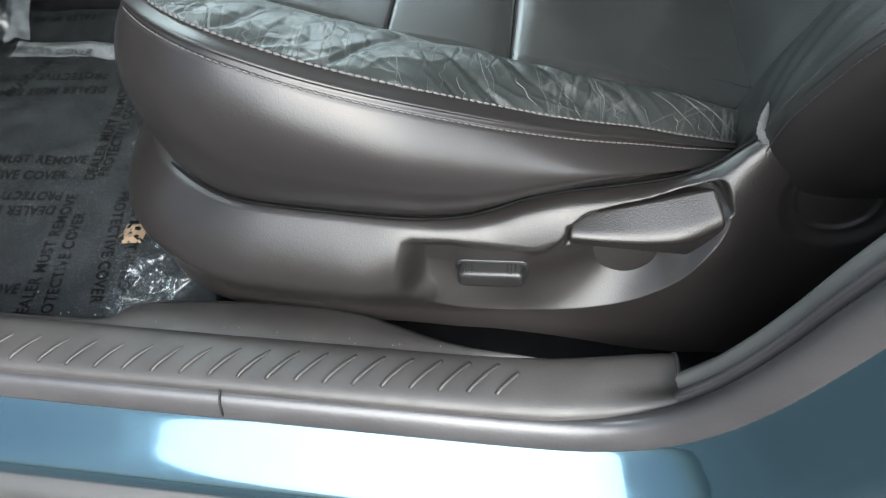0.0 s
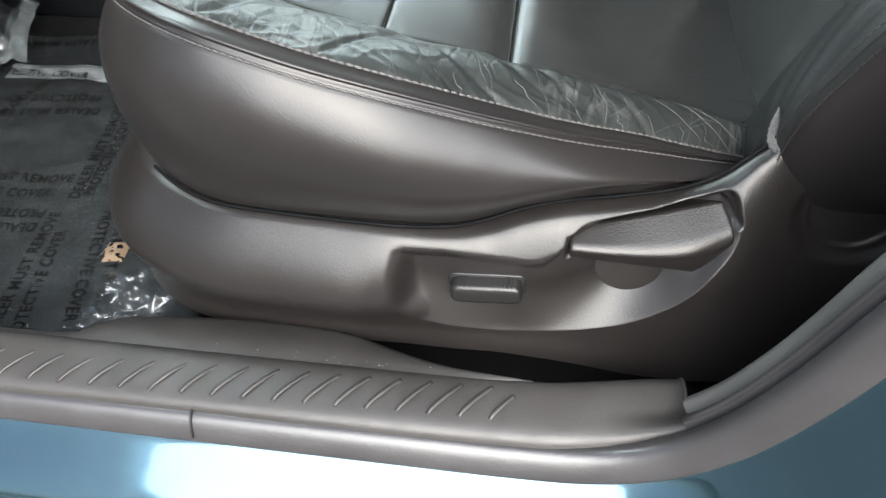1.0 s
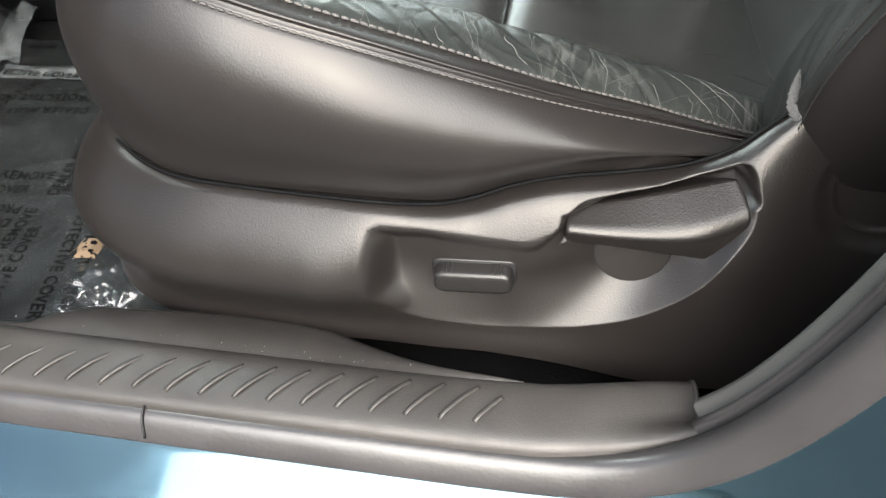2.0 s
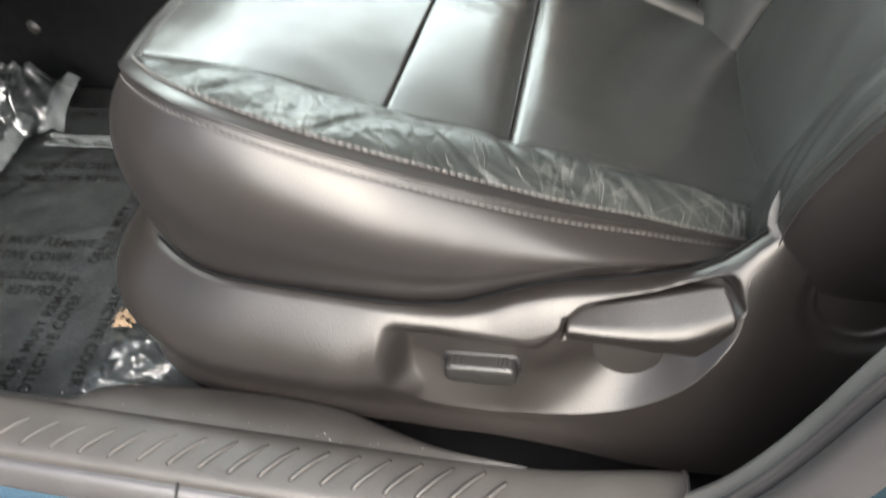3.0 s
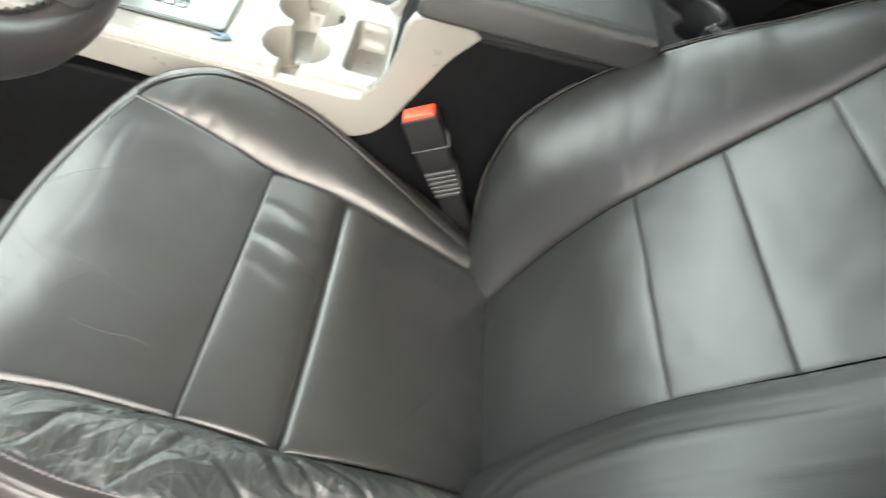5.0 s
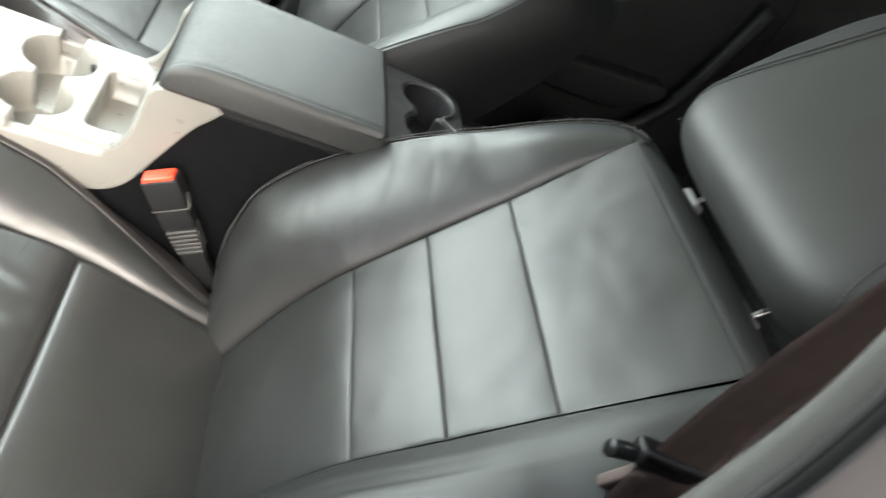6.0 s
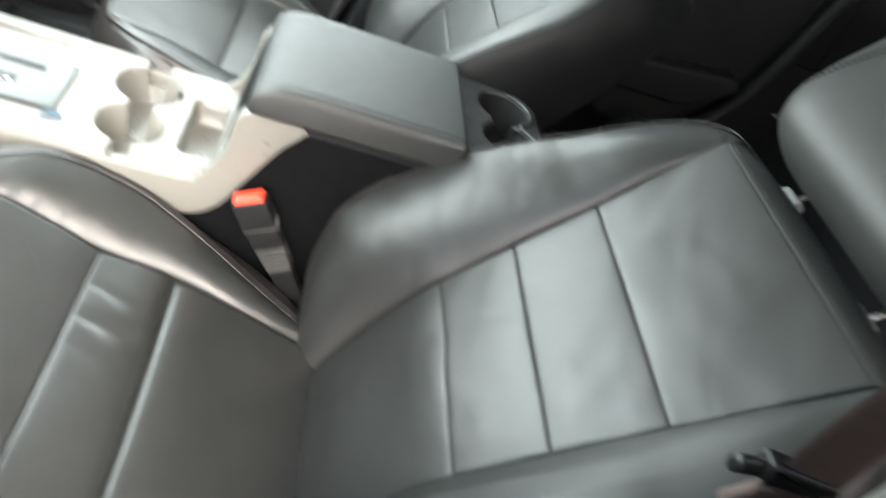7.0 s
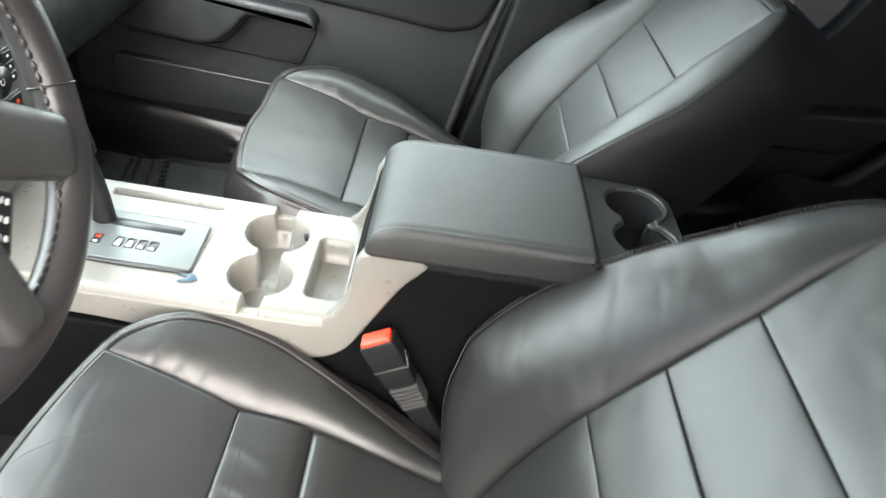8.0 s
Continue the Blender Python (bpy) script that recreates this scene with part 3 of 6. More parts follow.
def crease(p, u, v):
    """Long slanting folds and bagginess of a worn bolster."""
    k = smooth01(np.array((p.x - 0.02) / 0.07))
    wob = noise.noise_vector(p * 17) * 0.45
    total = 0.0
    for w, cx, cy, f in ((1 - k, 0.55, -0.83, 30), (k, 0.52, 0.85, 34)):
        q = Vector(((p.x * cx + p.y * cy) * f, (p.y * cx - p.x * cy) * 7, p.z * 4)) + wob
        fold = 1 - abs(noise.noise(q))
        fine = 1 - abs(noise.noise(q * 2.3 + Vector((5, 1, 2))))
        total += w * (0.0030 * noise.noise(q * 0.7 + Vector((2, 7, 1))) - 0.0030 * (fold ** 9) + 0.0009 * fine ** 10)
    cracks = 1 - abs(noise.noise(Vector(((p.x * 0.55 + p.y * 0.83) * 70, (p.y - p.x) * 9, 3.0)) + wob * 0.5))
    return float(total) * float(smooth01(np.array((0.275 - p.x) / 0.10))) + 0.0010 * cracks ** 12 * smooth01(np.array((v - 0.45) * 3)) * smooth01(np.array((0.20 - p.x) / 0.06)) + 0.0022 * noise.noise(p * 15) * float(smooth01(np.array((0.30 - p.x) / 0.10)))


def bolster_cracks():
    """Cracks that start at the stitching and lean forwards as they climb, many of them forked."""
    rng = random.Random(11)
    out = []
    for i in range(32):
        u = 0.06 + 0.88 * (i + rng.uniform(-0.45, 0.45)) / 32
        back = min(1.0, max(0.0, (u - 0.30) / 0.25))
        tall = rng.uniform(0.10, 0.62) * (0.75 + 0.25 * back)
        lean = rng.uniform(0.03, 0.11) * (0.35 + 0.65 * back) * tall / 0.5
        r = rng.uniform(0.00018, 0.00052) * (0.8 + 0.4 * back)
        base = 0.93 - rng.uniform(0.0, 0.10)
        pts = [(u - lean * k + rng.uniform(-1, 1) * 0.004, base - tall * k ** 0.9 + rng.uniform(-1, 1) * 0.012) for k in np.linspace(0, 1, 6)]
        out.append((pts, r))
        if rng.random() < 0.45:
            f = pts[rng.choice((1, 2, 3))]
            way = rng.choice((-1, 1, 1))
            out.append(([(f[0] + way * 0.03 * k + rng.uniform(-1, 1) * 0.003, f[1] - (0.10 + 0.10 * way) * k) for k in np.linspace(0, 1, 4)], r * 0.75))
    return out


def streaks(p, u, v):
    """Long shallow creases that sweep up the backrest's worn side."""
    h = 0.0012 * noise.noise(p * 11)
    for v0, v1, w, a in ((0.80, 0.10, 0.022, 0.0016), (0.95, 0.30, 0.020, 0.0013), (1.0, 0.52, 0.022, 0.0020), (1.05, 0.78, 0.016, 0.0011)):
        x = (u - 0.10) / 0.36
        c = v0 + (v1 - v0) * (1 - (1 - min(1.0, max(0.0, x))) ** 2) + 0.02 * noise.noise((u * 9, v0 * 7, 0))
        h += a * math.exp(-((v - c) / w) ** 2) * max(0.0, min(1.0, (0.75 - u) * 4)) * (1 if x > -0.3 else 0)
    return h


def soft_dents(amount, scale):
    return lambda p, u, v: amount * noise.noise(p * scale) + amount * 0.35 * noise.noise(p * scale * 3.1)


def supple(amount, scale, pleats=0.0, slackness=0.5):
    """Soft dents with fine slack creases between them, and pleats drawn in along the front of the seam."""
    def shape(p, u, v):
        wob = noise.noise_vector(p * 9) * 0.5
        h = amount * noise.noise(p * scale) + amount * 0.35 * noise.noise(p * scale * 3.1)
        slack = (1 - abs(noise.noise(Vector((p.x * 36, p.y * 7, p.z * 7)) + wob * 0.4))) ** 12
        h -= amount * slackness * slack * smooth01(np.array(0.5 + 2.0 * noise.noise(p * 7 + Vector((3, 0, 1)))))
        for c, w, a in ((0.10, 0.010, 0.8), (0.15, 0.013, 1.0), (0.215, 0.012, 0.7), (0.285, 0.016, 0.9), (0.37, 0.018, 0.5)):
            bend = c + 0.05 * v + 0.01 * noise.noise((v * 4, c * 30, 0))
            h -= pleats * a * math.exp(-((u - bend) / w) ** 2) * math.exp(-(v / 0.42) ** 2)
        return float(h)
    return shape


def panel_creases(seed, count):
    """A few long fine creases across a cushion panel."""
    rng = random.Random(seed)
    out = []
    for i in range(count):
        u, v, turn, far = rng.uniform(0.08, 0.9), rng.uniform(0.1, 0.9), rng.uniform(0, math.pi), rng.uniform(0.05, 0.16)
        out.append(([(u + far * k * math.cos(turn) + rng.uniform(-1, 1) * 0.006, v + 1.6 * far * k * math.sin(turn) + rng.uniform(-1, 1) * 0.01) for k in np.linspace(-1, 1, 7)], rng.uniform(0.00016, 0.00030)))
    return out


def pucker(p, u, v):
    """Folds of the middle panel, drawn together towards the seam behind it."""
    h = 0.0012 * noise.noise(p * 14)
    for y0, a, w in ((0.052, 0.0030, 0.014), (0.012, 0.0014, 0.011), (0.098, 0.0012, 0.012)):
        c = y0 + 0.028 * (0.5 - u) + 0.006 * noise.noise((u * 3, y0 * 50, 0))
        h -= a * math.exp(-((p.y - c) / (w * (0.6 + 0.8 * u))) ** 2) * max(0.0, math.sin(math.pi * min(1.0, 0.15 + 0.8 * u)))
    return h


def seat(at, name_label, group, flip, lean, near_detail, worn, square=0.0):
    """A leather bucket seat; flip puts its outer side on the other side; lean tips the backrest further back, in degrees."""
    s = root("car_seat", at, name_label, "car seat", group)
    base = Vector(at)
    shift = Matrix.Translation(base - Vector((0, 0, 0.46)))

    def put(name, bm, material, label="", under=None, smooth=True):
        m = shift @ (Matrix.Diagonal((1, -1, 1, 1)) if flip else Matrix())
        if square:
            for w in bm.verts:
                if w.co.z < 0.83:
                    w.co.x -= square * float(smooth01(np.array((-0.05 - w.co.y) / 0.17)) * (1 - smooth01(np.array((w.co.x + 0.19) / 0.14))))
        bm.transform(m)
        return part(name, bm, material, under or s, label, smooth, flip)

    res = 1.0 if near_detail else 0.5
    n = lambda k: max(6, int(k * res))
    # cushion top: three padded panels across, divided by seams
    cushion = put("cushion_base", box((-0.165, -0.235, 0.50), (0.33, 0.235, 0.65), 0.03), BLACK)
    edges = [None, 0.0, 0.093, 0.32]
    names = ("front_panel", "middle_panel", "rear_panel")
    puff = (0.016, 0.010, 0.012)
    for k in range(3):
        if k == 0:
            a = crv(FRONT, n(100))
            b = np.stack([0 * a[:, 0], np.linspace(-0.167, 0.167, n(100)), 0 * a[:, 0] + 0.740], 1)
            g, up, turned = patch_grid(a, b, n(70), (0, 0, 1), lambda u, v: 0.013 * np.sin(np.pi * np.clip(v * 0.85 + 0.1, 0, 1)) * (0.55 + 0.45 * np.sin(np.pi * u)), rim=0.007, sink=0.003, edges=(1, 0.4, 1, 1), disp=supple(0.0017, 8, 0.0, 0.16))
        else:
            x0, x1 = edges[k], edges[k + 1]
            xs = np.linspace(x0, x1, n(70))
            a = at_x(SEAM, xs)
            b = a * np.array([1, -1, 1])
            h = puff[k]
            drop = 0.012 if k == 2 else 0.0
            g, up, turned = patch_grid(a, b, n(100), (0, 0, 1), lambda u, v, h=h, d=drop: (h * np.sin(np.pi * u) ** 0.7 * (0.5 + 0.5 * np.sin(np.pi * v)) - d * np.sin(np.pi * v) * smooth01(u * 2)), rim=0.008 if k == 1 else 0.014, sink=0.0045, edges=(1, 1, 0.4, 2.6) if k == 1 else (1, 1, 1.2, 1), disp=(pucker if worn else soft_dents(0.001, 12)) if k == 1 else supple(0.0014, 10, 0.0, 0.14))
        put(names[k], mesh_grid(g[:, ::-1] if turned else g), LEATHER_SEAT if worn else LEATHER, under=cushion)
        if worn:
            tagged(put("creasing", crack_lines(g, up, panel_creases(20 + k, (11, 5, 4)[k])), LEATHER_SEAT, "fine creases in the leather", under=cushion), kind="stuff")
    for side in (-1, 1):
        a = crv(SEAM, n(150))
        b = crv(STITCH, n(150))
        if side == 1:
            a, b = a * np.array([1, -1, 1]), b * np.array([1, -1, 1])
        tired = worn and side == -1
        if tired:
            a, b = crv(SEAM, 330), crv(STITCH, 330)
        g, up, turned = patch_grid(a, b, 84 if tired else n(40), (0, 0, 1), lambda u, v, top=0.015 if side == -1 else 0.011: top * np.sin(np.pi * v ** 0.8) * smooth01(u * 5), disp=crease if tired else supple(0.0011, 14, 0.0022), edges=(1, 1, 0, 0), rim=0.010)
        bolster = put("bolster", mesh_grid(g[:, ::-1] if turned else g), LEATHER_WORN if tired else LEATHER, "creased and cracked black leather bolster" if tired else "", under=cushion)
        if tired:
            tagged(put("cracking", crack_lines(g, up, bolster_cracks()), CRACK, "pale cracks in the worn leather", under=cushion), kind="stuff")
        if near_detail:
            q = crv(STITCH, 260) * np.array([1, 1 if side == -1 else -1, 1])
            q = q + np.array([0, -side * 0.0026, 0.0008])
            put("stitching", stitches(q, lambda t, w=side: (0, w * 0.25, 0.95), 0.0050, 0.0040, 0.0013), THREAD, "grey thread stitching", under=cushion)
    if near_detail:
        for off in (0.006, -0.004):
            put("stitching", stitches(crv(FRONT, 200) + np.array([off, 0, 0.0015 if off > 0 else -0.003]), lambda t: (-0.3, 0, 0.95), 0.0052, 0.004, 0.0009), THREAD, under=cushion)
    # welt and the leather side that wraps the cushion's edge
    top_loop = np.vstack([crv(STITCH[::-1], n(130))[:-1], crv(FRONT, n(60))[:-1], crv(mirror(STITCH), n(130))])
    fr = [(-0.186, -0.208, 0.668), (-0.200, -0.14, 0.667), (-0.206, 0.0, 0.666), (-0.200, 0.14, 0.667), (-0.186, 0.208, 0.668)]
    low_loop = np.vstack([crv(GAP[::-1], n(130))[:-1], crv(fr, n(60))[:-1], crv(mirror(GAP), n(130))])
    tt = np.linspace(0, 1, n(90)) ** 1.35
    v = 0.4 * tt + 0.6 * (0.5 - 0.5 * np.cos(np.pi * tt))
    gr = top_loop[:, None] * (1 - v)[None, :, None] + low_loop[:, None] * v[None, :, None]
    mid = gr.mean(axis=(0, 1)) + np.array([0.06, 0, 0])
    outw = gr - mid
    outw[:, :, 2] = 0
    outw[:, :, 0] *= 0.75
    outw /= np.linalg.norm(outw, axis=2, keepdims=True)
    tt2 = np.linspace(0, 1, len(top_loop))
    taper = smooth01(np.minimum(tt2, 1 - tt2) * 7)[:, None]
    front_k = 1 - 0.5 * np.exp(-((tt2 - 0.5) / 0.14) ** 2)[:, None]
    prof = front_k * (0.030 * np.sin(np.pi * v ** 0.70))[None, :] * taper
    rear = 1 - smooth01((np.minimum(tt2, 1 - tt2) - 0.07) / 0.13)
    prof = prof * (1 - rear[:, None] * smooth01((v - 0.2) / 0.5)[None, :])
    welt = (0.0040 * np.exp(-((v - 0.022) / 0.008) ** 2) - 0.005 * np.exp(-(v / 0.008) ** 2) - 0.0016 * np.exp(-((v - 0.036) / 0.006) ** 2) - 0.0010 * np.exp(-((v - 0.055) / 0.006) ** 2))[None, :]
    gr = gr + outw * (prof + welt)[:, :, None]
    gr[:, :, 2] += (0.0026 * np.exp(-((v - 0.020) / 0.012) ** 2))[None, :]
    if near_detail:
        row = int(np.argmin(np.abs(v - 0.053)))
        for lo, hi in ((2, n(130) - 2), (len(gr) - n(130) + 2, len(gr) - 2)):
            w = gr[lo:hi, row] + outw[lo:hi, row] * 0.0006
            put("stitching", stitches(w, lambda t, o=outw[(lo + hi) // 2, row]: tuple(o * 0.7 + np.array([0, 0, 0.7])), 0.0048, 0.0040, 0.0009), THREAD, "grey thread stitching", under=cushion)
    put("cushion_side", mesh_grid(gr[:, ::-1]), LEATHER_SIDE, "smooth charcoal leather cushion side", under=cushion)

    # backrest, in its own plane: along it, across it, and proud of it
    pivot = np.array([0.30, 0.0, 0.66])
    ang = radians(39.8 + lean)
    d, nn = np.array([math.sin(ang), 0, math.cos(ang)]), np.array([-math.cos(ang), 0, math.sin(ang)])
    base39 = radians(39.8)
    d0, n0 = np.array([math.sin(base39), 0, math.cos(base39)]), np.array([-math.cos(base39), 0, math.sin(base39)])
    p0 = np.array([0.46, 0, 0.938]) - pivot
    c0 = pivot + d * (p0 @ d0) + nn * (p0 @ n0)

    def bp(sv, y, h):
        return c0 + d * sv + np.array([0, y, 0]) + nn * h

    half = lambda q: np.interp(q, [-0.36, -0.30, -0.10, 0.0, 0.107, 0.262], [0.115, 0.118, 0.129, 0.138, 0.147, 0.164])
    ledge = [(-0.345, 0.200, -0.03), (-0.283, 0.228, 0.035), (-0.235, 0.243, 0.065), (-0.193, 0.254, 0.080), (-0.116, 0.268, 0.078), (-0.022, 0.272, 0.062), (0.06, 0.268, 0.040), (0.104, 0.263, 0.026), (0.188, 0.241, 0.012), (0.245, 0.212, 0.004), (0.272, 0.186, -0.004), (0.281, 0.160, -0.006)]
    tuck = lambda q: -0.045 * max(0.0, (-0.10 - q) / 0.2) ** 1.5

    def slump(q):
        q = q.copy()
        k = smooth01((-0.02 - q[:, 0]) / 0.2) * (1.0 if worn else 0.0)
        q[:, 2] -= 0.020 * k
        return q

    back = put("backrest_core", prism(round_outline([tuple(bp(-0.27, 0, -0.12)[[0, 2]]), tuple(bp(0.24, 0, -0.11)[[0, 2]]), tuple(bp(0.24, 0, -0.045)[[0, 2]]), tuple(bp(-0.22, 0, -0.06)[[0, 2]])], 0.02), "y", -0.17, 0.17, 0.01), BLACK)
    ss = [-0.36, -0.10, 0.0, 0.107, 0.262]
    for k in range(4):
        way = np.linspace(0, 1, n(56))
        sv = ss[k] + (ss[k + 1] - ss[k]) * (0.12 * way + 0.88 * (0.5 - 0.5 * np.cos(np.pi * way)))
        a = np.array([bp(q, -half(q), tuck(q)) for q in sv])
        b = np.array([bp(q, half(q), tuck(q)) for q in sv])
        g = patch(a, b, n(46), nn, lambda u, v: 0.0026 * np.sin(np.pi * u) ** 0.5 * (0.6 + 0.4 * np.sin(np.pi * v)), sink=0.0007, rim=0.0022, edges=(1, 1, int(k > 0), 1), disp=supple(0.0013, 12, 0.0, 0.15))
        put("back_panel", g, LEATHER if worn else LEATHER_SHADED, under=back)
    for side in (-1, 1):
        q = crv(ledge, n(150))
        if side == -1:
            q = slump(q)
        b = np.array([bp(*r) for r in q * np.array([1, side, 1])])
        qs = np.clip(q[:, 0], -0.345, 0.262)
        a = np.array([bp(r, side * half(r), tuck(r)) for r in qs])
        tired = worn and side == -1
        g = patch(a, b, n(40), nn, lambda u, v: 0.018 * np.sin(np.pi * v ** 0.85) * smooth01((1 - u) * 4), edges=(1, 1, 0, 0), rim=0.010, disp=streaks if tired else supple(0.0010, 12))
        put("back_bolster", g, LEATHER if worn and side == 1 else LEATHER_SHADED, under=back)
        if near_detail:
            for off in (0.005, -0.006):
                w = np.array([bp(*r) for r in ((slump(crv(ledge, 260)) if side == -1 else crv(ledge, 260)) * np.array([1, side, 1]) + np.array([0, -side * off, 0.0015 if off > 0 else -0.002]))])
                put("stitching", stitches(w, lambda t: nn, 0.0050, 0.0038, 0.0007), THREAD if side == 1 else THREAD_DARK, "fine thread stitching", under=back)
    yy = np.linspace(-1, 1, n(50))
    a = np.array([bp(0.262, 0.164 * y, 0) for y in yy])
    b = np.array([bp(0.286 + 0.0035 * (1 - y * y), 0.172 * y, -0.020) for y in yy])
    put("top_strip", patch(a, b, n(12), nn, lambda u, v: 0.0022 * np.sin(np.pi * v), sink=0.003, rim=0.006, edges=(1, 1, 0, 0)), LEATHER, under=back)
    loop = np.vstack([crv(ledge, n(130))[:-1], crv([(0.281, 0.160, -0.007), (0.288, 0.08, -0.020), (0.2895, 0.0, -0.020), (0.288, -0.08, -0.020), (0.281, -0.160, -0.007)], n(40))[:-1], (slump(crv(ledge, n(130))) * np.array([1, -1, 1]))[::-1]])
    top = np.array([bp(*r) for r in loop])
    inner = loop * np.array([1.0, 0.97, 1]) + np.array([0.012, 0, 0])
    lowr = np.array([bp(r[0], r[1], -0.125) for r in inner])
    tt = np.linspace(0, 1, n(26))
    gr = top[:, None] * (1 - tt)[None, :, None] + lowr[:, None] * tt[None, :, None]
    ctr = np.array([bp(-0.02, 0, 0)])
    ow = gr - ctr
    ow = ow - (ow @ nn)[:, :, None] * nn
    ow /= np.linalg.norm(ow, axis=2, keepdims=True)
    tall = 1 - 0.85 * smooth01((loop[:, 0] - 0.20) / 0.07)
    gr = gr + ow * (tall[:, None] * (0.016 * np.sin(np.pi * tt ** 0.8))[None, :] - 0.003 * np.exp(-(tt / 0.04) ** 2)[None, :])[:, :, None]
    # The passenger seat's side gets a darker copy, against the sun on it.
    put("backrest_side", mesh_grid(gr), LEATHER_SIDE if near_detail else DULL_BLACK, "charcoal leather backrest side" if near_detail else "darkened dull black backrest side", under=back)
    put("backrest_rear", mesh_grid(np.stack([lowr, lowr * 0.5 + np.array([bp(r[0] * 0.9, 0, -0.135) for r in inner]) * 0.5, np.array([bp(r[0] * 0.9, 0, -0.138) for r in inner])], 1)), LEATHER_SIDE if near_detail else DULL_BLACK, under=back)
    if near_detail:
        w = np.array([bp(q, y, -0.004) for q, y in zip(0.268 + 0 * np.linspace(0, 1, 120), np.linspace(-0.16, 0.16, 120))])
        put("stitching", stitches(w, lambda t: nn, 0.0056, 0.0042, 0.0009), THREAD_DARK, "dark thread stitching", under=back)
        # head restraint on two posts
    head = []
    for i, vv in enumerate(np.linspace(-np.pi / 2, np.pi / 2, n(36))):
        ring = []
        for ww in np.linspace(0, 2 * np.pi, n(72), endpoint=False):
            e = 0.36
            cp = lambda x, e=e: np.sign(x) * abs(x) ** e
            sv = 0.142 * cp(math.sin(ww)) * abs(math.cos(vv)) ** 0.34
            y = 0.190 * cp(math.cos(ww)) * abs(math.cos(vv)) ** 0.34
            h = 0.055 * cp(math.sin(vv), 0.75)
            y *= 1 - 0.15 * max(0.0, -sv / 0.128) ** 1.5 - 0.10 * max(0.0, sv / 0.128) ** 2
            ring.append(bp(0.440 + sv, y, 0.012 + h - 0.45 * y * y + 0.10 * max(0, sv) * 0.3))
        head.append(ring)
    hr = put("headrest", mesh_grid(np.array(head)[::-1], loop_v=True), LEATHER_MATTE, "smooth charcoal leather head restraint")
    for side in (-1, 1):
        put("headrest_post", tube([bp(0.22, side * 0.081, -0.046), bp(0.36, side * 0.081, -0.036)], 0.0030, 10), CHROME, "polished metal post", under=hr)
        put("post_guide", tube([bp(0.285 + 0.003 * side, side * 0.081 - 0.014, -0.040), bp(0.285 + 0.003 * side, side * 0.081 - 0.012, -0.040), bp(0.285 + 0.003 * side, side * 0.081 + 0.012, -0.040), bp(0.285 + 0.003 * side, side * 0.081 + 0.014, -0.040)], (0.010, 0.012), 14), GUIDE, "grey plastic post guide", under=hr)
        if near_detail:
            for o in (0.0, 0.009):
                q = []
                for w in np.linspace(0, 1, 90):
                    sv = -0.128 + 0.225 * w
                    y = 0.160 + o * 1.0 - 0.062 * w ** 0.8
                    tap = 1 - 0.15 * max(0.0, -sv / 0.128) ** 1.5 - 0.10 * max(0.0, sv / 0.128) ** 2
                    c = (abs(sv / 0.142) ** (2 / 0.36) + abs(y / tap / 0.190) ** (2 / 0.36)) ** 0.18
                    up = 0.055 * math.sin(math.acos(min(0.999, c ** (1 / 0.34)))) ** 0.75
                    q.append(bp(0.440 + sv, side * y, 0.0125 + up - 0.45 * y * y + 0.03 * max(0, sv)))
                put("stitching", stitches(np.array(q), lambda t: nn, 0.0056, 0.0043, 0.0010), THREAD_DARK, "dark thread stitching", under=hr)
    if near_detail:
        side_panel(s, put)
    else:
        g = patch(crv([(-0.19, 0.24, 0.68), (0.1, 0.262, 0.66), (0.32, 0.24, 0.68)], 30), crv([(-0.17, 0.25, 0.53), (0.1, 0.27, 0.52), (0.32, 0.25, 0.54)], 30), 12, (0, 1, 0), lambda u, v: 0.012 * np.sin(np.pi * v), edges=(0, 0, 0, 0))
        put("side_panel", g, PANEL)
    g = patch(crv([(-0.19, 0.235, 0.69), (0.1, 0.255, 0.66), (0.32, 0.235, 0.68)] if near_detail else [(-0.19, -0.235, 0.69), (0.1, -0.255, 0.66), (0.32, -0.235, 0.68)], 30),
              crv([(-0.17, 0.24, 0.53), (0.1, 0.26, 0.52), (0.32, 0.24, 0.54)] if near_detail else [(-0.17, -0.24, 0.53), (0.1, -0.26, 0.52), (0.32, -0.24, 0.54)], 30), 10, (0, 1 if near_detail else -1, 0), lambda u, v: 0.008 * np.sin(np.pi * v), edges=(0, 0, 0, 0))
    put("inner_panel", g, BLACK)
    for x in (-0.10, 0.24):
        for y in (-0.19, 0.19):
            put("seat_rail_foot", box((x - 0.04, y - 0.02, 0.452), (x + 0.04, y + 0.02, 0.56), 0.004), BLACK)
    return s


LIP = [(0.030, 0.582), (0.058, 0.571), (0.0953, 0.566), (0.1216, 0.5675), (0.14, 0.569), (0.166, 0.572), (0.192, 0.580), (0.2185, 0.597), (0.234, 0.613), (0.2455, 0.631), (0.2535, 0.646), (0.257, 0.662)]
RIM = [(0.257, 0.662), (0.2562, 0.671), (0.2515, 0.682), (0.244, 0.6855), (0.2252, 0.6775), (0.20, 0.6695), (0.1663, 0.6650), (0.1402, 0.6625), (0.1371, 0.6495), (0.1311, 0.646), (0.0855, 0.648), (0.0312, 0.6556), (0.0236, 0.6545), (0.0176, 0.6496), (0.0162, 0.638), (0.0165, 0.618), (0.0205, 0.596), (0.030, 0.582)]
LIP, RIM = [[(p[0], p[2]) for p in crv([(a, 0, c) for a, c in line], 90)] for line in (LIP, RIM)]
RECESS = LIP + RIM[1:-1]
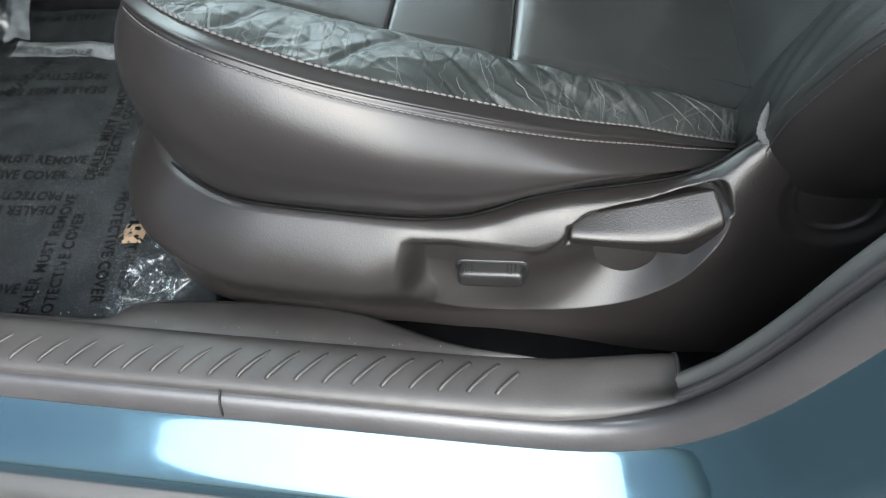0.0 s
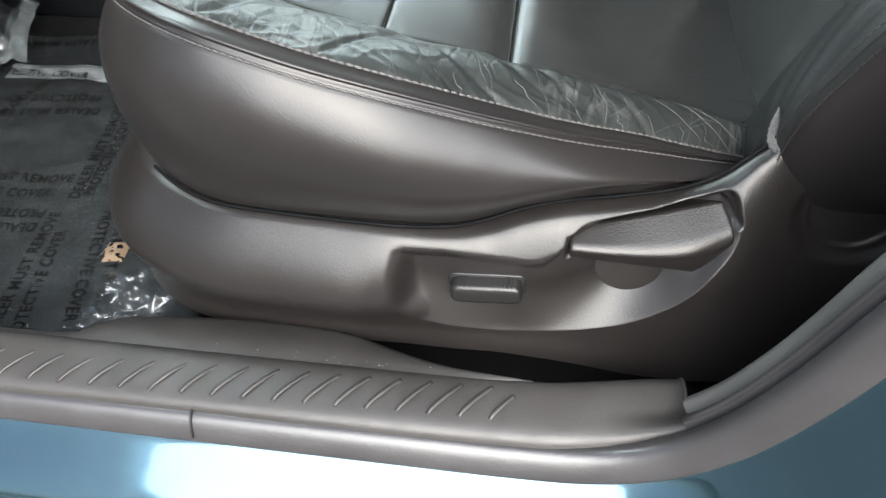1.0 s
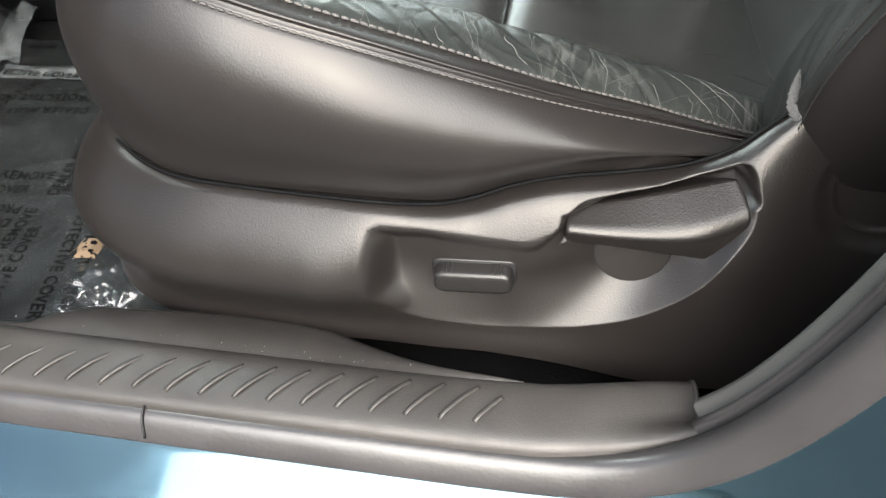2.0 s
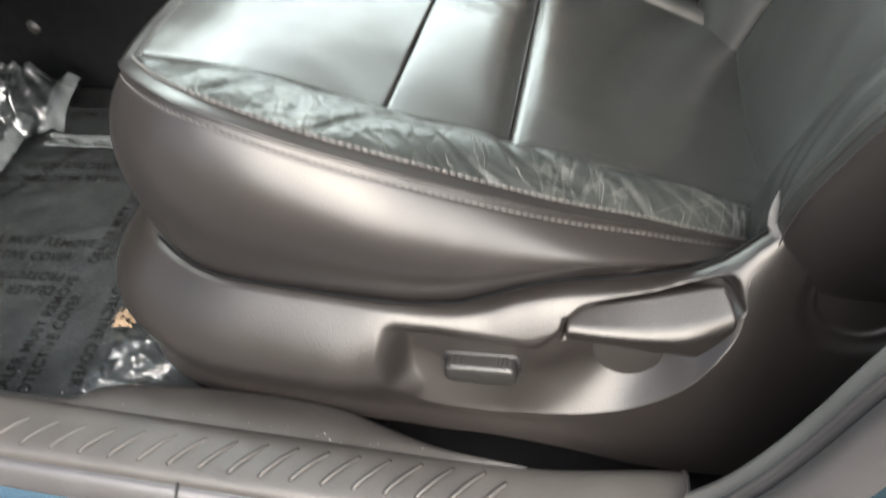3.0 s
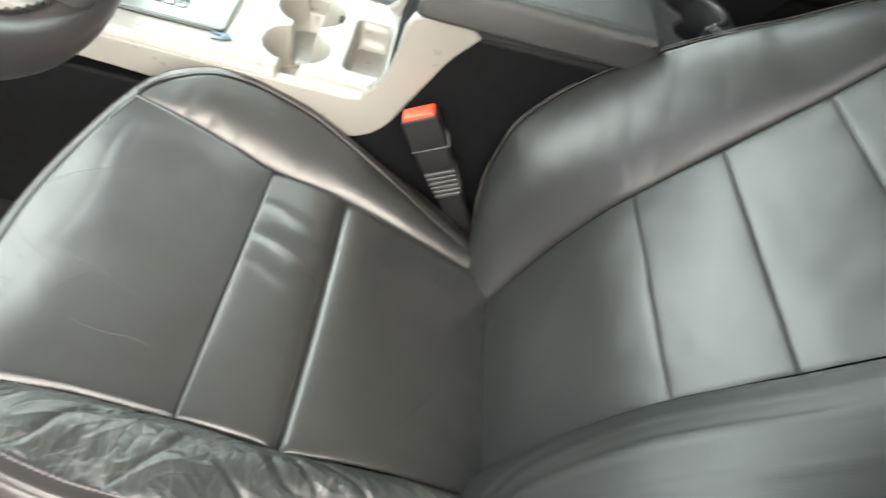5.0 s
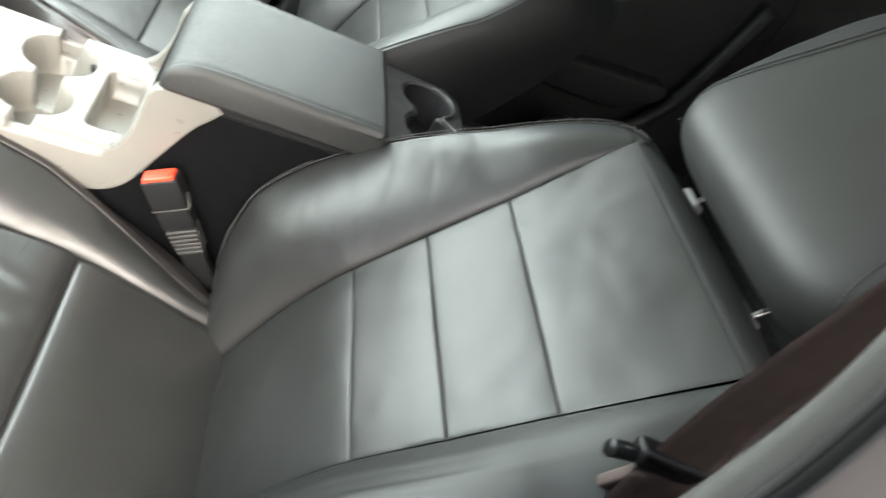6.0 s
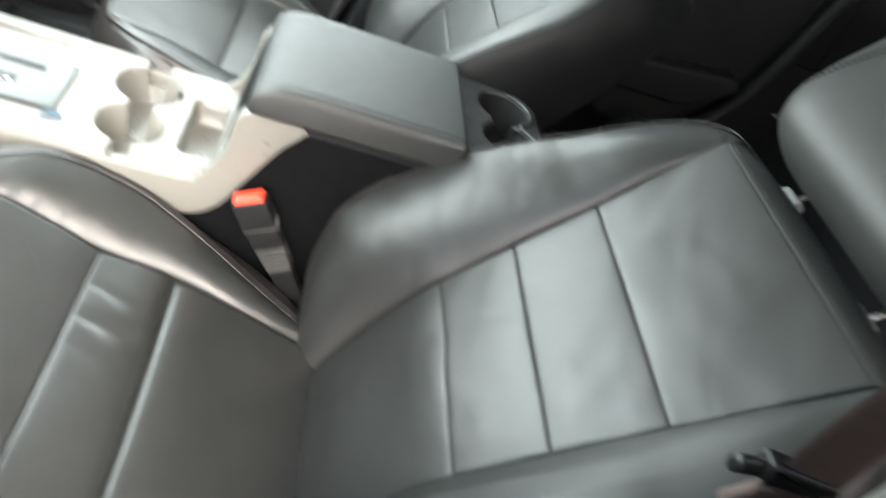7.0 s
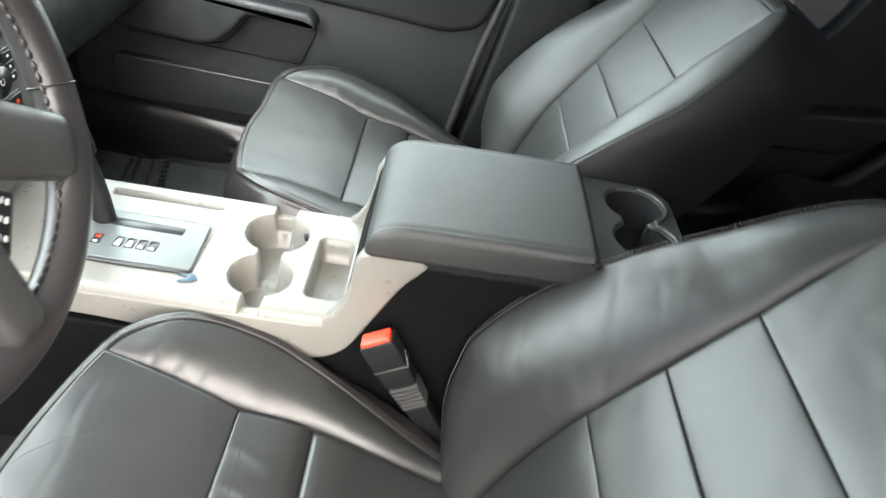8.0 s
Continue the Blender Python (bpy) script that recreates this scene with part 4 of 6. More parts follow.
POCKET = [(0.1405, 0.654), (0.1663, 0.655), (0.1946, 0.657), (0.2252, 0.665), (0.2411, 0.676), (0.249, 0.674), (0.2555, 0.668), (0.2565, 0.664), (0.250, 0.660), (0.235, 0.656), (0.20, 0.650), (0.16, 0.640), (0.1405, 0.634)]


def far_from(px, pz, line):
    """Distance to an open line, in metres."""
    best = np.full(px.shape, 1e9)
    for (ax, az), (bx, bz) in zip(line, line[1:]):
        ex, ez = bx - ax, bz - az
        k = np.clip(((px - ax) * ex + (pz - az) * ez) / (ex * ex + ez * ez + 1e-12), 0, 1)
        best = np.minimum(best, np.hypot(px - ax - k * ex, pz - az - k * ez))
    return best


def side_panel(s, put):
    """The outer valance with its recess, switch and recliner lever."""
    front_t = [(-0.206, -0.05, 0.654), (-0.204, -0.12, 0.656), (-0.198, -0.18, 0.660)]
    front_b = [(-0.235, -0.05, 0.535), (-0.233, -0.12, 0.533), (-0.229, -0.18, 0.530)]
    T = front_t + [(-0.187, -0.210, 0.662), (-0.168, -0.232, 0.662), (-0.143, -0.2475, 0.6590), (-0.112, -0.2605, 0.6590), (-0.07, -0.2665, 0.660), (0.018, -0.270, 0.660), (0.06, -0.262, 0.655), (0.085, -0.254, 0.656), (0.110, -0.247, 0.663),
                   (0.139, -0.242, 0.669), (0.18, -0.234, 0.671), (0.215, -0.228, 0.6755), (0.240, -0.224, 0.687), (0.261, -0.217, 0.7045), (0.284, -0.210, 0.721), (0.315, -0.209, 0.724), (0.36, -0.213, 0.722), (0.43, -0.22, 0.72), (0.50, -0.22, 0.72)]
    Bt = front_b + [(-0.221, -0.214, 0.528), (-0.204, -0.240, 0.528), (-0.172, -0.262, 0.530), (-0.130, -0.274, 0.531), (-0.08, -0.278, 0.533), (0.008, -0.284, 0.540), (0.06, -0.287, 0.543), (0.085, -0.287, 0.544), (0.105, -0.287, 0.544),
                    (0.14, -0.287, 0.541), (0.17, -0.286, 0.535), (0.20, -0.285, 0.528), (0.225, -0.284, 0.525), (0.25, -0.284, 0.525), (0.28, -0.283, 0.525), (0.31, -0.283, 0.525), (0.36, -0.283, 0.53), (0.43, -0.28, 0.54), (0.50, -0.28, 0.54)]
    k = 640

    def spread(pts):
        p = np.array(pts, float)
        t = np.linspace(0, len(p) - 1, k)
        e = np.vstack([2 * p[0] - p[1], p, 2 * p[-1] - p[-2]])
        i = np.clip(t.astype(int), 0, len(p) - 2)
        f = (t - i)[:, None]
        a, b, c, d = e[i], e[i + 1], e[i + 2], e[i + 3]
        return 0.5 * (2 * b + (c - a) * f + (2 * a - 5 * b + 4 * c - d) * f ** 2 + (3 * b - a - 3 * c + d) * f ** 3)
    a, b = spread(T), spread(Bt)
    nv = 170
    v = np.linspace(0, 1, nv)
    g = a[:, None] * (1 - v)[None, :, None] + b[:, None] * v[None, :, None]
    n, flip = normals(g, (0, -1, 0))
    n[:, :, 2] *= 0.35
    n /= np.linalg.norm(n, axis=2, keepdims=True)
    power = 0.50 - 0.22 * smooth01((g[:, :, 0] - 0.02) / 0.08)
    front_k = 1 - smooth01((g[:, :, 0] + 0.02) / 0.06)
    high = 0.023 + 0.010 * front_k
    bulge = high * np.sin(np.pi / 2 * np.clip(v[None, :] / (0.40 + 0.06 * front_k), 0, 1)) ** (power + 0.26 * front_k) * (1 - 0.80 * smooth01((v - 0.38) / 0.5))[None, :]
    lip_in = -0.006 * np.clip(1 - v / 0.03, 0, 1) ** 2
    along = np.clip(1 - smooth01((g[:, :, 0] - 0.24) / 0.08) * 0.75, 0, 1)
    h = bulge * along + lip_in[None, :] * (1 - 0.7 * smooth01((g[:, :, 0] - 0.19) / 0.05))
    px, pz = g[:, :, 0], g[:, :, 2]
    fronted = g[:, :, 1] > -0.2
    dist = inside(px, pz, RECESS)
    low, high = far_from(px, pz, LIP), far_from(px, pz, RIM)
    reach = 0.040 + 0.014 * smooth01((px - 0.10) / 0.09)
    rise = np.clip(low / reach, 0, 1)
    rise = 0.8 * (1 - (1 - rise) ** 2.2) + 0.2 * smooth01(rise)
    m1 = rise * smooth01(high / np.interp(px, [0.0, 0.03, 0.055, 0.127, 0.137], [0.030, 0.022, 0.016, 0.017, 0.006])) * (dist > 0)
    dist2 = inside(px, pz, POCKET)
    m2 = smooth01((dist2 + 0.002) / 0.006) * smooth01((dist + 0.002) / 0.005)
    ring = np.hypot((px - 0.330) / 1.15, pz - 0.670)
    m3 = smooth01((0.038 - ring) / 0.010)
    h = np.where(fronted, h, h - 0.004 * m3 - 0.002 * smooth01((0.026 - ring) / 0.003))
    g2 = g + n * h[:, :, None]
    keep_top = smooth01((v * 0.13 - 0.001) / 0.003)[None, :]
    floor_y = -0.275 + (0.035 + 0.016 * smooth01((pz - 0.62) / 0.025)) * smooth01((px - 0.115) / 0.09) * (1 - 0.28 * smooth01((px - 0.242) / 0.014))
    m1 = np.where(fronted, 0, m1 * keep_top)
    m2 = np.where(fronted, 0, m2 * keep_top)
    g2[:, :, 1] = g2[:, :, 1] * (1 - m1) + np.maximum(floor_y, g2[:, :, 1]) * m1
    g2[:, :, 1] += 0.006 * m2
    bm = mesh_grid(g2[:, ::-1] if flip else g2)
    panel = put("side_panel", bm, PANEL, "moulded charcoal plastic valance with recessed controls")
    # Black bead draws the shade in the gap; no such part is there.
    put("panel_gap", tube(np.array(T[4:]) + np.array([0, -0.0008, 0.0012]), 0.0013, 8, 160), LOWER_SHADE, "dark gap between leather and valance", under=panel)
    # rolled lower edge, so that the shell has thickness
    e = g2[:, -1]
    put("panel_flange", mesh_grid(np.stack([e, e + np.array([0, 0.006, -0.004]), e + np.array([0, 0.03, -0.002])], 1)[:, ::-1]), PANEL, under=panel)
    # power switch: a rounded bar with ribs at both ends
    sw = put("seat_switch", prism(round_outline([(0.063, 0.617), (0.114, 0.621), (0.1155, 0.606), (0.111, 0.602), (0.068, 0.5985), (0.063, 0.602)], 0.0075, 6), "y", -0.287, -0.262, 0.0045, 4), PANEL_DARK, "ribbed charcoal power seat switch", under=panel)
    for x in (0.0680, 0.0710, 0.0740, 0.1010, 0.1040, 0.1070):
        z = 0.617 + (x - 0.063) * 0.078
        put("grip_rib", box((x, -0.2850, z - 0.004), (x + 0.0013, -0.272, z + 0.0007), 0.0004, 1), PANEL_DARK, under=sw)
    # Black plate under the switch stands in for the shadow round it.
    put("switch_socket", prism(round_outline([(0.0605, 0.6195), (0.1165, 0.6235), (0.118, 0.604), (0.112, 0.5995), (0.067, 0.596), (0.0605, 0.600)], 0.006), "y", -0.2758, -0.266, 0.0006, 1), BLACK_GLOSS, under=panel)
    # recliner lever: a paddle with a flat sloping upper face, a soft ridge and an underside that turns away
    top = crv([(0.1472, -0.2500, 0.6545), (0.170, -0.2455, 0.6570), (0.201, -0.2395, 0.6625), (0.2320, -0.2335, 0.6690), (0.2440, -0.2325, 0.6715)], 60)
    ridge = crv([(0.1458, -0.2680, 0.6480), (0.170, -0.2680, 0.6475), (0.2020, -0.2675, 0.6485), (0.2290, -0.2650, 0.6525), (0.2545, -0.2560, 0.6600)], 60)
    bot = crv([(0.1460, -0.2645, 0.6365), (0.171, -0.2645, 0.6350), (0.2000, -0.2635, 0.6320), (0.2200, -0.2625, 0.6295), (0.2350, -0.2610, 0.6275), (0.2475, -0.2570, 0.6325)], 60)
    rows = [top + np.array([0, 0.014, -0.006]), top + np.array([0, 0.0015, -0.0012])]
    fs = np.linspace(0, 2, 61)
    poly = np.stack([top * (1 - f) + ridge * f if f < 1 else ridge * (2 - f) + bot * (f - 1) for f in fs], 1)
    soft = np.stack([poly[:, max(0, q - 9):q + 10].mean(axis=1) if 9 <= q <= 51 else poly[:, q] for q in range(61)], 1)
    rows += [soft[:, q] for q in range(1, 60, 2)]
    rows += [bot + np.array([0, 0.002, -0.0006]), bot + np.array([0, 0.020, 0.002])]
    g = np.stack(rows, 1)
    for k, d in ((0, -1), (-1, 1)):
        edge = g[k].copy()
        cap1 = edge + np.array([0.0012 * d, 0.0025, 0])
        cap2 = edge + np.array([0.0012 * d, 0.022, 0])
        g = np.concatenate([cap2[None], cap1[None], g] if k == 0 else [g, cap1[None], cap2[None]])
    put("recliner_lever", mesh_grid(g[:, ::-1]), PANEL, "curved charcoal plastic recliner lever", under=panel)
    put("lever_hub", tube([(0.189, -0.235, 0.6205), (0.189, -0.2560, 0.6240), (0.189, -0.2580, 0.6244)], 0.0228, 40), PANEL, under=panel, smooth=False)
    # Dark disc behind the hub paints the shaded ring round it.
    put("hub_gap", tube([(0.189, -0.235, 0.6205), (0.189, -0.2572, 0.6242)], 0.0241, 40), DEEP, under=panel, smooth=False)
    # grey fleece edge at the bite of the cushion
    spine = crv([(0.2650, -0.2085, 0.7335), (0.2650, -0.2120, 0.726), (0.2670, -0.2160, 0.7185), (0.2710, -0.2215, 0.7110), (0.2780, -0.2245, 0.7040)], 26)
    wide = np.interp(np.linspace(0, 1, 26), [0, 0.25, 0.55, 0.75, 1], [0.0004, 0.0032, 0.0066, 0.0060, 0.0020])
    wide = wide * (1 + 0.07 * np.sin(np.arange(26) * 2.3))
    turn = np.linspace(0, 2 * np.pi, 13)
    put("fleece_tag", mesh_grid(np.array([[q + np.array([0.98, 0.0, 0.20]) * w * math.cos(c) + np.array([0.0, -0.93, 0.30]) * 0.0013 * math.sin(c) for c in turn] for q, w in zip(spine, wide)])), TAG, "frayed grey fleece edge")


seat((0, 0, 0.46), "worn black leather driver seat with cracked bolster and power switch", "front seats", False, 0.0, True, True)
seat((0.049, 0.776, 0.484), "black leather passenger seat beside the centre console", "front seats", True, -5.7, False, False, 0.028)

# ---- centre console ----
console = root("centre_console", (0.0, 0.39, 0.455), "pale stone and black plastic console between the front seats", "console")
cx = np.linspace(-0.46, 0.118, 230)
cy = np.linspace(0.268, 0.512, 110)
X, Y = np.meshgrid(cx, cy, indexing="ij")
Z = np.full(X.shape, 0.810) + 0.02 * smooth01((-0.30 - X) / 0.14)
Z += 0.075 * smooth01((X - 0.098) / 0.02) ** 1.3


def sink_in(depth, dist, wall=0.004):
    global Z
    Z = np.minimum(Z, 0.81 - depth * smooth01(dist / wall))


def rounded_box(x0, x1, y0, y1, r):
    qx = np.abs(X - (x0 + x1) / 2) - (x1 - x0) / 2 + r
    qy = np.abs(Y - (y0 + y1) / 2) - (y1 - y0) / 2 + r
    return r - np.hypot(np.maximum(qx, 0), np.maximum(qy, 0)) - np.minimum(np.maximum(qx, qy), 0)


for hx, hy, hr in ((-0.018, 0.338, 0.043), (-0.018, 0.437, 0.046)):
    sink_in(0.060, hr - np.hypot(X - hx, Y - hy))
sink_in(0.056, rounded_box(-0.034, -0.001, 0.345, 0.43, 0.004))
sink_in(0.022, rounded_box(-0.031, -0.004, 0.255, 0.345, 0.003))
sink_in(0.030, rounded_box(-0.034, -0.002, 0.437, 0.53, 0.003))
sink_in(0.042, rounded_box(0.046, 0.098, 0.308, 0.442, 0.010))
sink_in(0.014, rounded_box(-0.275, -0.108, 0.470, 0.488, 0.006))
sink_in(0.004, rounded_box(-0.280, -0.104, 0.318, 0.430, 0.004), 0.002)
edge = np.minimum(Y - 0.268, 0.512 - Y)
Z -= 0.012 * (1 - np.sqrt(np.clip(1 - (1 - np.clip(edge / 0.012, 0, 1)) ** 2, 0, 1)))
top = part("console_top", mesh_grid(np.stack([X, Y, Z], 2)), BEIGE, console, "pale stone plastic console top with cup holders")
ARM = [(-0.46, 0.812), (-0.30, 0.800), (0.045, 0.799), (0.075, 0.806), (0.094, 0.825), (0.108, 0.862), (0.122, 0.925), (0.200, 0.925), (0.172, 0.880), (0.138, 0.812), (0.118, 0.772), (0.095, 0.748), (0.06, 0.736), (0.02, 0.734), (-0.2, 0.756), (-0.46, 0.768)]
smooth_arm = [(p[0], p[2]) for p in crv([(a, 0, b) for a, b in ARM + ARM[:1]], 90)[:-1]]
part("side_arm", prism(smooth_arm, "y", 0.267, 0.286, 0.005, 4), BEIGE, console)
part("side_arm", prism(smooth_arm, "y", 0.492, 0.511, 0.005, 4), BEIGE, console)
part("console_side", prism(round_outline([(-0.90, 0.46), (0.47, 0.46), (0.47, 0.80), (0.42, 0.925), (0.12, 0.925), (0.09, 0.74), (-0.90, 0.74)], 0.02), "y", 0.273, 0.506, 0.006), LOWER_SHADE, console, "lower console in black darkened for its shade")
part("trim_clip", tube([(-0.676, 0.2735, 0.564), (-0.676, 0.2700, 0.564), (-0.676, 0.2690, 0.564)], 0.011, 18), TRIM, console, "round grey trim clip")
part("cup_shadow_well", box((-0.07, 0.29, 0.742), (0.04, 0.49, 0.748), 0.001, 1), BEIGE, console)
plate = part("shift_plate", prism(round_outline([(-0.280, 0.322), (-0.108, 0.322), (-0.112, 0.426), (-0.280, 0.428)], 0.006), "z", 0.802, 0.8125, 0.002, 2), GREY, console, "grey shift lever plate")
part("shift_slot", prism(round_outline([(-0.262, 0.394), (-0.142, 0.392), (-0.142, 0.408), (-0.262, 0.412)], 0.003), "z", 0.8105, 0.8135, 0.0006, 1), BLACK_GLOSS, plate)
for i, (x, white) in enumerate(((-0.2520, 0.0), (-0.2225, 0.0125), (-0.2070, 0.0115), (-0.1915, 0.0045), (-0.1765, 0.0035))):
    part("gear_window", prism(round_outline([(x, 0.3485), (x + 0.0125, 0.3480), (x + 0.0125, 0.3690), (x, 0.3695)], 0.001, 2), "z", 0.811, 0.8134, 0.0003, 1), BLACK_GLOSS, plate)
    if i == 0:
        part("gear_mark", prism(round_outline([(x + 0.003, 0.3600), (x + 0.0095, 0.3595), (x + 0.0095, 0.3670), (x + 0.003, 0.3675)], 0.001, 2), "z", 0.8132, 0.8138, 0.0002, 1), RED, plate, "red gear mark")
        part("gear_mark", prism(round_outline([(x + 0.003, 0.3505), (x + 0.009, 0.3500), (x + 0.009, 0.3540), (x + 0.003, 0.3545)], 0.001, 2), "z", 0.8132, 0.8138, 0.0002, 1), WHITE, plate)
    else:
        part("gear_mark", prism(round_outline([(x + 0.0015, 0.3505), (x + 0.0100, 0.3500), (x + 0.0085, 0.3515 + white), (x + 0.0030, 0.3520 + white)], 0.0008, 2), "z", 0.8132, 0.8138, 0.0002, 1), WHITE, plate)
part("plate_edge", tube([(-0.285, 0.317, 0.8115), (-0.200, 0.316, 0.8115), (-0.107, 0.317, 0.8115)], 0.003, 8, 12), BLACK_GLOSS, plate)
part("torn_corner", prism(round_outline([(-0.122, 0.312), (-0.100, 0.318), (-0.092, 0.306), (-0.104, 0.300), (-0.118, 0.298), (-0.106, 0.309)], 0.002, 3), "z", 0.8105, 0.8128, 0.0006, 1), node_mat("dark teal scrap", (0.03, 0.06, 0.09), 0.4), plate, "torn dark corner scrap")
lever = part("shift_lever", tube([(-0.255, 0.405, 0.808), (-0.262, 0.405, 0.86), (-0.272, 0.404, 0.905), (-0.285, 0.402, 0.955)], (0.016, 0.014), 14, 20), BLACK, console, "black shift lever")
part("shift_knob", tube([(-0.276, 0.404, 0.915), (-0.282, 0.403, 0.945), (-0.292, 0.402, 0.985), (-0.296, 0.402, 0.995)], (0.024, 0.020), 16, 20), BLACK_GLOSS, lever)
part("lighter_socket", tube([(0.020, 0.462, 0.775), (0.026, 0.466, 0.776)], 0.011, 16), CHROME, console)

# small round stop in the wall of the cup holder
bm = tube([(0.0225, 0.4575, 0.794), (0.0195, 0.4552, 0.794), (0.0188, 0.4547, 0.794)], 0.0062, 18)
stop = part("cup_stop", bm, BLACK_GLOSS, console, "small round black stop in the cup holder wall")
part("stop_mark", tube([(0.0189, 0.4547, 0.7975), (0.0184, 0.4543, 0.7975), (0.0184, 0.4543, 0.7905)], 0.0009, 6), TAG, stop)

# armrest lid: a rounded nose, a flat crowned top and upright sides
LID_LINE = crv([(0.1225, 0, 0.930), (0.1235, 0, 0.944), (0.131, 0, 0.957), (0.146, 0, 0.9665), (0.168, 0, 0.9710), (0.21, 0, 0.9725), (0.30, 0, 0.9735), (0.385, 0, 0.9745), (0.394, 0, 0.9725), (0.398, 0, 0.966), (0.398, 0, 0.950), (0.398, 0, 0.932)], 90)
lid_tan = np.gradient(LID_LINE, axis=0)
lid_tan /= np.linalg.norm(lid_tan, axis=1, keepdims=True)
lid_in = np.stack([lid_tan[:, 2], 0 * lid_tan[:, 0], -lid_tan[:, 0]], 1)
rows = []
for v in np.concatenate([np.linspace(0, 0.06, 9), np.linspace(0.09, 0.91, 24), np.linspace(0.94, 1, 9)]):
    y = 0.262 + 0.232 * v
    q = min(1.0, min(v, 1 - v) / 0.042)
    inset = 0.0095 * (1 - math.sqrt(1 - (1 - q) ** 2))
    groove = 0.0010 * math.exp(-((min(v, 1 - v) - 0.052) / 0.006) ** 2)
    row = LID_LINE + lid_in * (inset + groove)
    row[:, 1] = y
    row[:, 2] += 0.003 * math.sin(math.pi * v) * smooth01((LID_LINE[:, 2] - 0.94) / 0.03)
    rows.append(row)
lidm = mesh_grid(np.stack(rows, 1))
lidm.verts.ensure_lookup_table()
for k in (0, len(rows) - 1):
    lidm.faces.new([lidm.verts[u * len(rows) + k] for u in range(90)])
lidm.faces.new([lidm.verts[k] for k in range(len(rows))] + [lidm.verts[89 * len(rows) + k] for k in range(len(rows) - 1, -1, -1)])
bmesh.ops.recalc_face_normals(lidm, faces=lidm.faces)
lid = part("armrest_lid", lidm, LID, console, "padded charcoal woven vinyl armrest lid")
part("lid_base", prism(round_outline([(0.130, 0.912), (0.41, 0.915), (0.41, 0.933), (0.130, 0.931)], 0.004), "y", 0.270, 0.490, 0.004), DEEP, console)

# rear cup holder behind the lid: a grey tray with two joined black wells
WELLS = ((0.474, 0.434, 0.0405), (0.474, 0.349, 0.0405))
X, Y = np.meshgrid(np.linspace(0.402, 0.528, 120), np.linspace(0.280, 0.486, 170), indexing="ij")
hole = np.maximum.reduce([hr - np.hypot(X - hx, Y - hy) for hx, hy, hr in WELLS] + [np.minimum(0.017 - np.abs(X - 0.468), 0.03 - np.abs(Y - 0.3915))])
round_end = np.where(X < 0.474, 1.0, 0.056 - np.hypot(X - 0.474, np.maximum(np.abs(Y - 0.3915) - 0.047, 0)))
Z = 0.9575 - 0.03 * (X - 0.402) - 0.004 * smooth01(1 - hole / -0.004)


def kept(keep, z):
    """The part of the tray's sheet where keep holds."""
    bm = mesh_grid(np.stack([X, Y, z], 2))
    bm.verts.ensure_lookup_table()
    bmesh.ops.delete(bm, geom=[v for v, k in zip(bm.verts, keep.ravel()) if not k], context="VERTS")
    return bm


rear_cups = part("rear_cup_holder", kept((hole < 0.0012) & (round_end > 0), Z), TRAY, console, "charcoal rear cup holder tray")
part("cup_well", kept(hole > -0.0012, Z - 0.075 * smooth01((hole + 0.0006) / 0.004)), DEEP, rear_cups, "black cup well")
part("tray_edge", tube([(0.4015, 0.280, 0.957), (0.4015, 0.39, 0.9585), (0.4015, 0.486, 0.957)], (0.0028, 0.0030), 8, 20), TRAY, rear_cups)
for hx, hy, hr, a0, a1 in ((*WELLS[0], -62, 75), (*WELLS[1], -60, 62)):
    q = [(hx + (hr + 0.0035) * math.cos(radians(a)), hy + (hr + 0.0035) * math.sin(radians(a)), 0.9545) for a in np.linspace(a0, a1, 30)]
    part("cup_rim", tube(q, (0.0032, 0.0040), 8), TRAY, rear_cups)
end = [(0.474 + 0.054 * math.cos(radians(a)), (0.4385 if a > 0 else 0.3445) + 0.054 * math.sin(radians(a))) for a in np.linspace(-90, 90, 24)]
part("tray_wall", mesh_grid(np.array([[(x, y, 0.953), (x + 0.001, y, 0.92), (x - 0.004, y, 0.86)] for x, y in [(0.41, 0.2905)] + end + [(0.41, 0.4925)]])[:, ::-1]), TRAY, rear_cups)
part("rear_housing", prism(round_outline([(0.41, 0.60), (0.50, 0.60), (0.525, 0.895), (0.41, 0.90)], 0.01), "y", 0.29, 0.49, 0.006), BLACK, console)

# ---- driver's belt buckle ----
buckle = root("belt_buckle", (0.235, 0.235, 0.60), "black seat belt buckle with a red release button", "seat belt buckle")
UP = np.array([-0.51, 0.0, 0.860])
SIDE = np.array([0.860, 0.0, 0.51])
TOPC = np.array([0.152, 0.236, 0.823])


def along(bm, c):
    m = Matrix(((SIDE[0], 0, UP[0], c[0]), (0, 1, 0, c[1]), (SIDE[2], 0, UP[2], c[2]), (0, 0, 0, 1)))
    bm.transform(m)
    return bm


part("buckle_body", along(box((-0.0225, -0.013, -0.046), (0.0225, 0.013, -0.001), 0.003), TOPC), DULL_BLACK, buckle)
part("release_button", along(box((-0.0195, -0.0105, -0.012), (0.0195, 0.0105, 0.0035), 0.002), TOPC), RED, buckle, "bright red release button")
part("buckle_sleeve", along(box((-0.0212, -0.0118, -0.080), (0.0212, 0.0118, -0.044), 0.003), TOPC), DULL_BLACK, buckle)
part("body_seam", along(box((-0.0230, -0.0135, -0.0475), (0.0230, 0.0135, -0.0455), 0.0006, 1), TOPC), TRIM, buckle, "pale grey edge between the halves")
